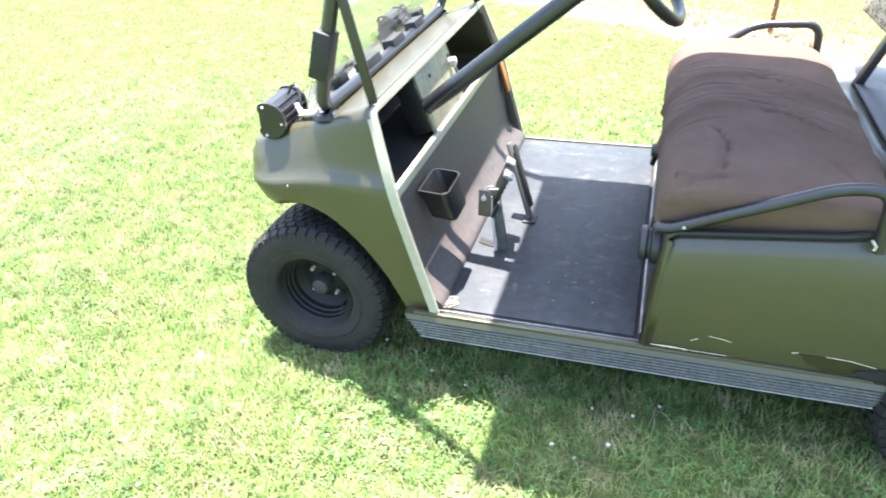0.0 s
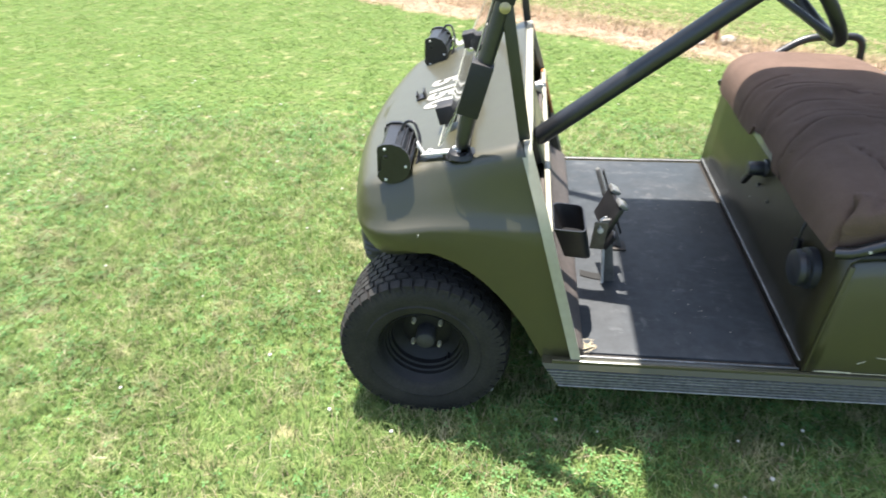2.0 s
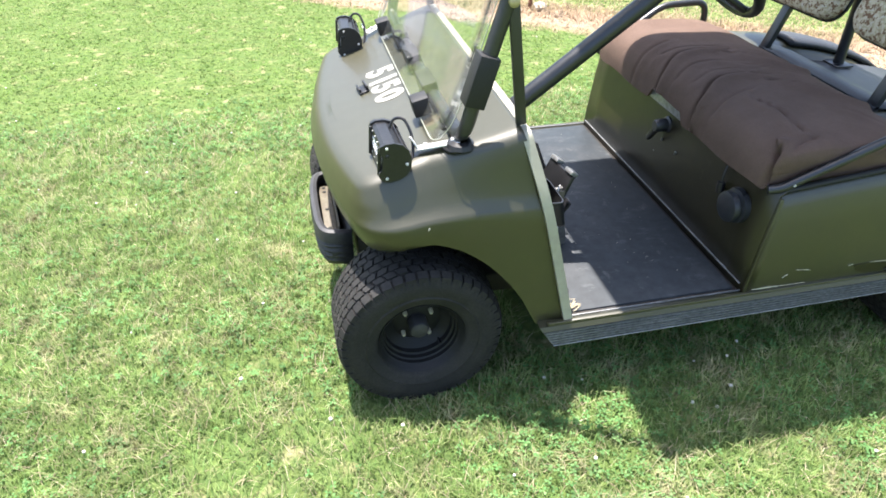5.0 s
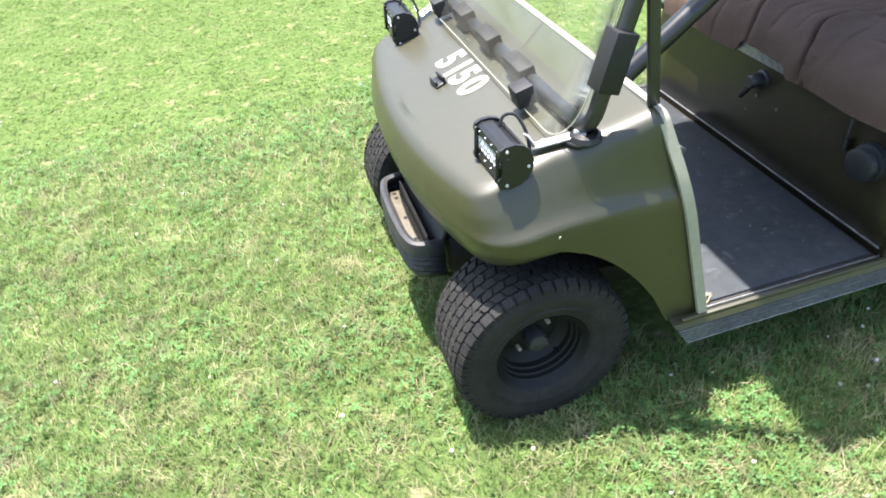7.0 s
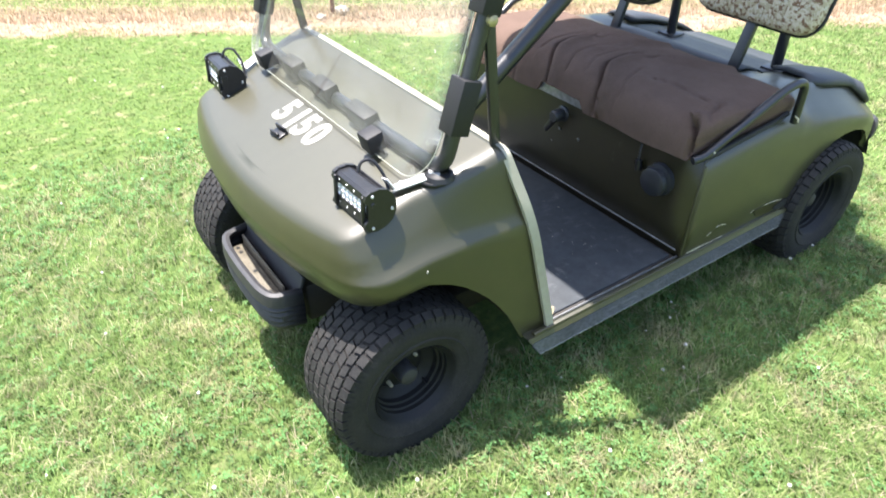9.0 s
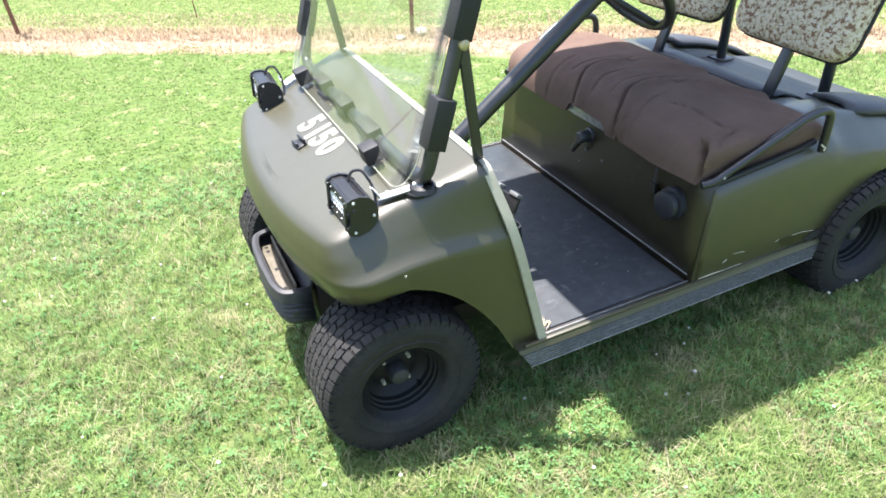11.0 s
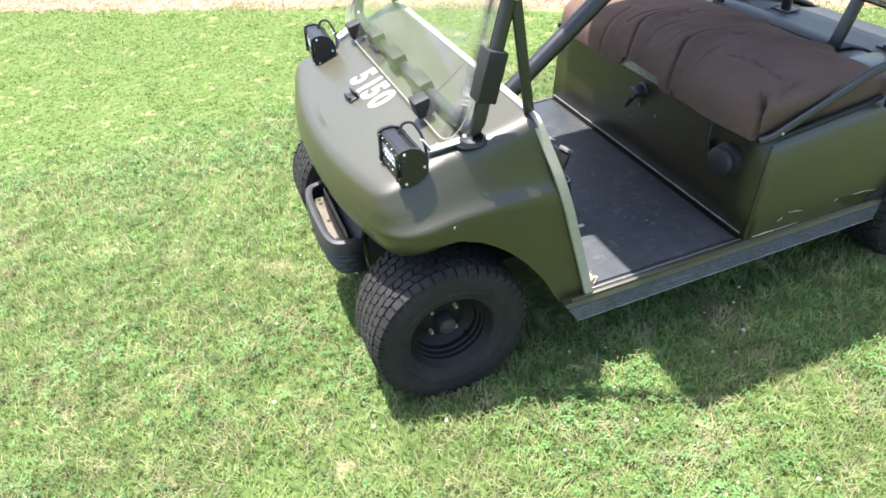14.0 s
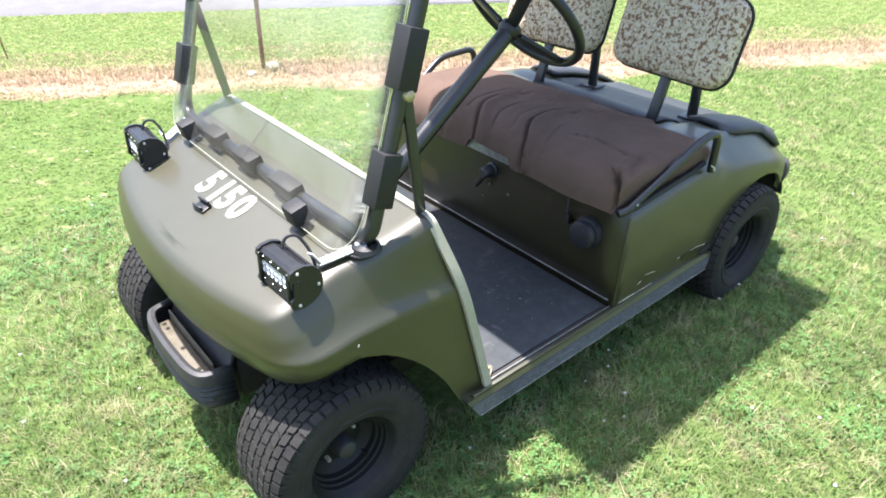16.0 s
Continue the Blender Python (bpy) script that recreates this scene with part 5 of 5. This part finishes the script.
def front_bumper():
    """A hollow rubber bumper, open on top, with a drilled steel channel inside."""
    bm = bmesh.new()
    outline = fillet([(-0.135, -0.195, 0), (-0.215, -0.178, 0), (-0.232, -0.12, 0), (-0.236, 0.0, 0), (-0.232, 0.12, 0), (-0.215, 0.178, 0), (-0.135, 0.195, 0)], 0.035, 5)
    prof = [(-0.022, 0.352), (-0.020, 0.362), (-0.010, 0.366), (0.0, 0.362), (0.002, 0.352), (0.004, 0.328), (-0.002, 0.322), (0.003, 0.316),
            (-0.003, 0.306), (0.002, 0.298), (-0.004, 0.288), (0.001, 0.280), (-0.005, 0.270), (-0.002, 0.262), (-0.010, 0.246), (-0.028, 0.238), (-0.05, 0.240)]
    rows = []
    for i, p in enumerate(outline):
        d = (outline[min(i + 1, len(outline) - 1)] - outline[max(i - 1, 0)]).normalized()
        n = Vector((-d.y, d.x, 0))
        if n.x > 0 and abs(d.x) < 0.9:
            n = -n
        n = Vector((d.y, -d.x, 0)) if (Vector((d.y, -d.x, 0)).dot(p - Vector((-0.12, 0, 0))) > 0) else Vector((-d.y, d.x, 0))
        rows.append([bm.verts.new(p + n * o + Vector((0, 0, z))) for o, z in prof])
    grid_faces(bm, rows)
    ob = part("front_bumper", bm, BUMPER, cart, "black rubber front bumper, hollow on top")
    m = ob.modifiers.new("wall", 'SOLIDIFY')
    m.thickness = 0.006
    bm = bmesh.new()
    bar(bm, (-0.188, -0.145, 0.325), (-0.188, 0.145, 0.325), 0.036, 0.005)
    bar(bm, (-0.166, -0.145, 0.341), (-0.166, 0.145, 0.341), 0.005, 0.036)
    ch = part("channel", bm, RUST, ob, "rust-tan drilled steel channel")
    bm = bmesh.new()
    box(bm, (0.05, 0.37, 0.02), pose(-0.17, 0, 0.29), 0.003)
    bar(bm, (-0.142, -0.185, 0.342), (-0.142, 0.185, 0.342), 0.010, 0.115, up=(0.35, 0, 1), bevel=0.003)
    part("backing", bm, BUMPER, ob, "black rubber back wall of the bumper")
    # Flat discs on the channel; each hole's shade is only their dark colour.
    for y in (-0.13, -0.105, 0.0, 0.105, 0.13):
        bm = bmesh.new()
        spin(bm, [(0, 0), (0.006, 0), (0.006, 0.001), (0, 0.001)], pose(-0.190, y, 0.3285, 90), 10)
        part("bolt_hole", bm, DARK, ob)


front_bumper()


def pedals():
    """Hinged pedal plates on arms that come up through a slot."""
    # Raised strip whose near-black colour stands for the shade down the slot.
    bm = bmesh.new()
    arc = [(0.412, -0.203), (0.430, -0.211), (0.448, -0.217), (0.466, -0.220), (0.484, -0.221)]
    grid_faces(bm, [[bm.verts.new((x, y + dy, FLOOR + dz)) for x, y in arc] for dy, dz in ((-0.015, 0.0005), (-0.014, 0.003), (0.014, 0.003), (0.015, 0.0005))])
    part("pedal_slot", bm, DARK, cart)
    bm = bmesh.new()
    bar(bm, (0.490, -0.232, 0.260), (0.462, -0.225, 0.455), 0.012, 0.030, up=(1, 0, 0))
    brake = part("brake_pedal", bm, PEDAL, cart, "worn steel brake pedal with a black ribbed pad")
    tilt = pose(0.474, -0.178, 0.452, 0, 24, 8)
    bm = bmesh.new()
    box(bm, (0.014, 0.128, 0.088), tilt, 0.004)
    part("pad", bm, PLASTIC, brake, "black rubber pedal pad")
    for k in range(5):
        bm = bmesh.new()
        box(bm, (0.004, 0.118, 0.006), tilt @ pose(0.008, 0, -0.032 + 0.016 * k), 0.0015, 1)
        part("pad_rib", bm, FOAM, brake)
    for y in (-0.042, 0.040):
        bm = bmesh.new()
        box(bm, (0.028, 0.038, 0.012), tilt @ pose(0.002, y, 0.050, 0, 10, 0), 0.003)
        part("park_brake_pad", bm, SILL, brake, "bare metal park brake pad, polished by use")
    bm = bmesh.new()
    box(bm, (0.010, 0.030, 0.052), tilt @ pose(0.010, -0.074, -0.046, 14, 0, 0), 0.003)
    part("release_flap", bm, PLASTIC, brake)
    bm = bmesh.new()
    bar(bm, (0.442, -0.262, 0.385), (0.448, -0.268, 0.470), 0.006, 0.036, up=(1, 0, 0))
    part("latch_plate", bm, RUST, brake, "tan steel latch plate")
    bm = bmesh.new()
    spin(bm, [(0, -0.006), (0.007, -0.006), (0.008, 0), (0, 0)], pose(0.445, -0.274, 0.450), 8)
    part("latch_bolt", bm, STEEL, brake)
    bm = bmesh.new()
    tube(bm, [(0.470, -0.246, 0.263), (0.458, -0.248, 0.44)], 0.004, 8)
    part("brake_rod", bm, STEEL, brake)
    bm = bmesh.new()
    tube(bm, fillet([(0.462, -0.238, 0.470), (0.446, -0.262, 0.478), (0.444, -0.272, 0.452)], 0.01), 0.0022, 6)
    part("return_spring", bm, STEEL, brake)
    bm = bmesh.new()
    bar(bm, (0.536, -0.055, 0.268), (0.455, 0.002, 0.492), 0.034, 0.012, up=(1, 0, 0.4), bevel=0.004)
    pedal = part("accelerator_pedal", bm, PEDAL, cart, "long worn grey accelerator pedal with a black face")
    bm = bmesh.new()
    bar(bm, (0.529, -0.044, 0.302), (0.463, 0.002, 0.485), 0.030, 0.006, up=(1, 0, 0.4), bevel=0.002)
    bmesh.ops.translate(bm, verts=bm.verts, vec=(0.009, 0, 0.003))
    part("tread", bm, FOAM, pedal, "black rubber tread")
    bm = bmesh.new()
    box(bm, (0.040, 0.050, 0.006), pose(0.535, -0.056, FLOOR + 0.003), 0.002)
    part("hinge", bm, CHASSIS, pedal)


pedals()


def cup_holder():
    bm = bmesh.new()
    loop = fillet([(0.316, -0.434, 0), (0.316, -0.305, 0), (0.390, -0.305, 0), (0.390, -0.434, 0), (0.316, -0.434, 0)], 0.020, 4)[:-1]
    c = Vector((0.353, -0.3695, 0))
    rows = []
    for f, z in ((0.80, 0.476), (0.84, 0.461), (0.87, 0.466), (1.0, 0.534), (1.04, 0.538), (1.04, 0.543), (0.97, 0.543), (0.95, 0.533), (0.80, 0.480)):
        rows.append([bm.verts.new(c + (p - c) * f + Vector((0.30 * (0.543 - z), 0, z - 0.08 * (p.x - c.x)))) for p in loop])
    for r in rows:
        r.append(r[0])
    grid_faces(bm, rows)
    bm.faces.new(rows[-1][:-1])
    bm.faces.new(rows[1][:-1])
    part("cup_holder", bm, PLASTIC, cart, "square black plastic cup holder")


cup_holder()


def seat_box_fittings():
    # direction lever
    bm = bmesh.new()
    spin(bm, [(0, -0.050), (0.016, -0.050), (0.0195, -0.046), (0.021, -0.020), (0.021, -0.010), (0.027, -0.006), (0.028, 0.0), (0, 0)],
         pose(0.922, 0.0, 0.506, 0, 0, -90), 24)
    lever = part("direction_lever", bm, KNOB, cart, "round blue-black direction switch knob")
    lever.data.set_sharp_from_angle(angle=radians(40))
    bm = bmesh.new()
    bar(bm, (0.888, 0.002, 0.502), (0.880, 0.036, 0.446), 0.024, 0.016, up=(1, 0, 0), bevel=0.005)
    for v in bm.verts:
        if v.co.z < 0.46:
            v.co.y += (0.036 - v.co.y) * 0.35
    part("handle", bm, PLASTIC, lever, "short black switch handle")
    # socket
    bm = bmesh.new()
    spin(bm, [(0, -0.052), (0.030, -0.052), (0.042, -0.046), (0.044, -0.034), (0.037, -0.030), (0.037, -0.024), (0.049, -0.020), (0.050, -0.004), (0.046, 0.0), (0, 0)],
         pose(0.918, -0.431, 0.463, 0, 0, -90) @ Matrix.Diagonal((1, 1, 1, 1)), 28)
    part("charger_socket", bm, KNOB, cart, "round black charger socket cover")
    bm = bmesh.new()
    tube(bm, fillet([(0.925, -0.335, 0.565), (0.905, -0.345, 0.52), (0.900, -0.352, 0.478)], 0.03), 0.004, 8)
    tube(bm, [(0.902, -0.350, 0.492), (0.900, -0.355, 0.462)], 0.011, 10)
    part("plug_lead", bm, PLASTIC, cart)
    for y, z in ((0.03, 0.40), (-0.09, 0.45), (-0.30, 0.36), (-0.46, 0.30), (0.0, 0.455)):
        bm = bmesh.new()
        spin(bm, [(0, -0.004), (0.005, -0.003), (0.006, 0), (0, 0.003)], pose(0.909, y, z, 0, 0, 90), 8)
        part("screw", bm, SILL, cart)


seat_box_fittings()


def sliver(points, y, width):
    """A thin ragged strip lying on the body side."""
    r = random.Random(int(points[0][0] * 1000))
    bm = bmesh.new()
    rows = []
    n = 10
    for k in range(n + 1):
        x = points[0][0] + (points[-1][0] - points[0][0]) * k / n
        z = lerp(points, x)
        w = width * r.uniform(0.35, 1.0) * (0.3 if k in (0, n) else 1)
        rows.append([bm.verts.new((x, y, z - w / 2)), bm.verts.new((x, y, z + w / 2))])
    grid_faces(bm, rows)
    return bm


def paint_chips():
    """Chips, a peeled patch and a torn hole along the bottom of the body side."""
    for s in (-1, 1):
        for points, w in (([(0.923, 0.268), (0.984, 0.268), (1.008, 0.2665)], 0.005), ([(1.010, 0.2665), (1.093, 0.2665)], 0.002),
                          ([(1.009, 0.296), (1.025, 0.305)], 0.0025), ([(1.046, 0.317), (1.079, 0.313), (1.097, 0.308)], 0.002),
                          ([(1.221, 0.303), (1.235, 0.308)], 0.003), ([(1.291, 0.306), (1.340, 0.304), (1.392, 0.294)], 0.002)):
            ob = part("paint_chip", sliver(points, s * 0.5672, w), CHIP, cart, "chipped pale paint edge", smooth=False)
            m = ob.modifiers.new("wall", 'SOLIDIFY')
            m.thickness = 0.001
        # The torn hole is a flat plate; near-black colour paints the shade inside.
        for name, mat, off, outline_pts, label in (
                ("peeled_patch", PANEL, 0.5668, ((1.238, 0.303), (1.296, 0.305), (1.392, 0.293), (1.360, 0.276), (1.355, 0.266), (1.330, 0.266), (1.287, 0.268), (1.257, 0.280)), "dull peeled patch of paint"),
                ("torn_hole", DARK, 0.5680, ((1.348, 0.274), (1.362, 0.283), (1.390, 0.290), (1.420, 0.291), (1.424, 0.268), (1.396, 0.262), (1.364, 0.264)), "torn dark hole by the wheel arch")):
            bm = bmesh.new()
            bm.faces.new([bm.verts.new((x, s * off, z)) for x, z in outline_pts])
            ob = part(name, bm, mat, cart, label, smooth=False)
            m = ob.modifiers.new("wall", 'SOLIDIFY')
            m.thickness = 0.002
    for x, y, z in ((0.012, -0.553, 0.588), (-0.10, -0.497, 0.570)):
        bm = bmesh.new()
        box(bm, (0.003, 0.003, 0.007), pose(x, y, z, 0, 20, 0), 0.001)
        part("paint_speck", bm, WHITE, cart, "tiny white speck on the paint")


paint_chips()


def wheel():
    """A wide turf tyre on a black steel rim; its outer face looks along -y."""
    R, hw = 0.222, 0.106
    bm = bmesh.new()
    spin(bm, [(0.106, -0.060), (0.112, -0.078), (0.118, -0.086), (0.116, -0.090), (0.111, -0.085), (0.107, -0.072), (0.103, -0.069), (0.102, -0.058), (0.098, -0.055), (0.097, -0.043), (0.092, -0.040),
              (0.090, -0.026), (0.083, -0.020), (0.066, -0.006), (0.050, -0.012), (0.030, -0.014), (0, -0.014)], Matrix(), 56)
    spin(bm, [(0.106, -0.060), (0.100, 0.07), (0.116, 0.083)], Matrix(), 48)
    rim = part("wheel", bm, RIM, cart, "black steel wheel with deep dish")
    bm = bmesh.new()
    prof = [(0.113, -0.080), (0.119, -0.090), (0.130, -0.098), (0.142, -0.101), (0.148, -0.1045), (0.152, -0.1020), (0.165, -0.105), (0.182, -0.106), (0.196, -0.103), (0.2065, -0.095), (0.2125, -0.080),
            (0.2162, -0.045), (0.2168, 0.0), (0.2162, 0.045), (0.2125, 0.080), (0.2065, 0.095), (0.196, 0.103), (0.165, 0.104), (0.130, 0.096), (0.113, 0.078)]
    spin(bm, prof, Matrix(), 72)
    tyre = part("tyre", bm, RUBBER, rim, "wide black turf tyre, dusty")
    tyre.data.set_sharp_from_angle(angle=radians(35))
    bm = bmesh.new()

    def block(a0, a1, y0, y1, skew, r0, r1):
        c = []
        for r, k in ((r0, 1.0), (r1, 0.92)):
            for y, e in ((y0, -1), (y1, 1)):
                for aa, g in ((a0, -1), (a1, 1)):
                    am = (a0 + a1) / 2 + g * (a1 - a0) / 2 * k + skew * (y - (y0 + y1) / 2)
                    yy = (y0 + y1) / 2 + e * (y1 - y0) / 2 * k
                    rr = r - 0.9 * max(0, abs(yy) - 0.07) ** 1.5 * 2.2
                    c.append(bm.verts.new((rr * math.cos(am), yy, rr * math.sin(am))))
        for q in ((0, 1, 3, 2), (4, 6, 7, 5), (0, 2, 6, 4), (1, 5, 7, 3), (0, 4, 5, 1), (2, 3, 7, 6)):
            bm.faces.new([c[i] for i in q])

    n = 44
    st = 2 * math.pi / n
    bands = [(-0.1015, -0.080, 0.0, 0.86), (-0.077, -0.055, 1.6, 0.86), (-0.052, -0.029, -1.2, 0.86), (-0.026, -0.0015, 1.0, 0.86), (0.0015, 0.026, -1.0, 0.86), (0.029, 0.052, 1.2, 0.86), (0.055, 0.077, -1.6, 0.86), (0.080, 0.1015, 0.0, 0.86)]
    for b, (y0, y1, sk, fill) in enumerate(bands):
        for k in range(n):
            a = st * (k + 0.5 * (b % 2))
            block(a, a + st * fill, y0, y1, sk, 0.206, R)
    # shoulder lugs run down the sidewall
    for s in (-1, 1):
        for k in range(n * 2):
            a = st * k / 2
            q = [bm.verts.new((r * math.cos(a + d), s * y, r * math.sin(a + d))) for r, y, d in
                 ((0.186, 0.1055, 0), (0.186, 0.1055, st * 0.28), (0.205, 0.1015, st * 0.28), (0.205, 0.1015, 0), (0.186, 0.1035, 0), (0.205, 0.094, 0), (0.186, 0.1035, st * 0.28), (0.205, 0.094, st * 0.28))]
            bm.faces.new((q[0], q[1], q[2], q[3]))
            bm.faces.new((q[0], q[3], q[5], q[4]))
            bm.faces.new((q[1], q[6], q[7], q[2]))
    tread = part("tread", bm, RUBBER, rim, "worn rubber tread blocks", smooth=False)
    tagged(tread, kind="stuff")
    bm = bmesh.new()
    spin(bm, [(0.027, -0.010), (0.027, -0.048), (0.023, -0.056), (0.012, -0.060), (0, -0.061)], Matrix(), 24)
    part("hub_cap", bm, BUMPER, rim, "grey dust cap")
    for k in range(4):
        bm = bmesh.new()
        a = radians(45 + 90 * k)
        spin(bm, [(0, -0.030), (0.003, -0.030), (0.0058, -0.026), (0.0062, -0.010)], Matrix.Translation((0.050 * math.cos(a), 0, 0.050 * math.sin(a))), 6)
        part("lug_nut", bm, NUT, rim, "cream-coloured lug nut")
    bm = bmesh.new()
    tube(bm, [(0.062, -0.012, -0.062), (0.063, -0.045, -0.063)], 0.0035, 8)
    part("valve", bm, PLASTIC, rim)
    return rim


first = wheel()
first.matrix_basis = pose(0.002, -0.424, 0.217, 0, 4, 0)
copy_thing(first, pose(0.002, 0.424, 0.217, 0, 40, 180))
copy_thing(first, pose(1.640, -0.497, 0.197, 0, 70, 0) @ Matrix.Scale(1.03, 4))
copy_thing(first, pose(1.640, 0.497, 0.197, 0, 25, 180) @ Matrix.Scale(1.03, 4))


def straw_wisp():
    """A few dry stalks lying on the floor by the sill."""
    r = random.Random(11)
    bm = bmesh.new()
    for _ in range(20):
        x, y, a, n = 0.418 + r.gauss(0, 0.007), -0.522 + r.gauss(0, 0.007), r.uniform(0, 3.14), r.uniform(0.005, 0.018)
        z = FLOOR + r.uniform(0.001, 0.006)
        tube(bm, [(x - n * math.cos(a), y - n * math.sin(a), z + r.uniform(0, 0.003)), (x, y, z + 0.003), (x + n * math.cos(a), y + n * math.sin(a), z)], r.uniform(0.0005, 0.0011), 4)
    return tagged(part("straw_wisp", bm, PALE_STRAW, None), "small wisp of dry straw on the cart floor", "straw", kind="stuff")


def floor_crumbs():
    """Pale grit scattered on the mat."""
    r = random.Random(23)
    bm = bmesh.new()
    for _ in range(26):
        x, y = r.uniform(0.52, 0.88), r.uniform(-0.53, 0.5)
        if r.random() < 0.5:
            x, y = r.gauss(0.70, 0.05), r.gauss(-0.33, 0.09)
        if not 0.53 < x < 0.88 or abs(y) > 0.53:
            continue
        q = r.uniform(0.0006, 0.0016)
        box(bm, (q * r.uniform(1, 2.5), q, q * 0.6), pose(x, y, FLOOR + q * 0.3, 0, 0, r.uniform(0, 180)))
    return tagged(part("floor_grit", bm, CHIP, None, smooth=False), "pale grit and crumbs on the floor mat", "grit", kind="stuff")


straw_wisp()
floor_crumbs()
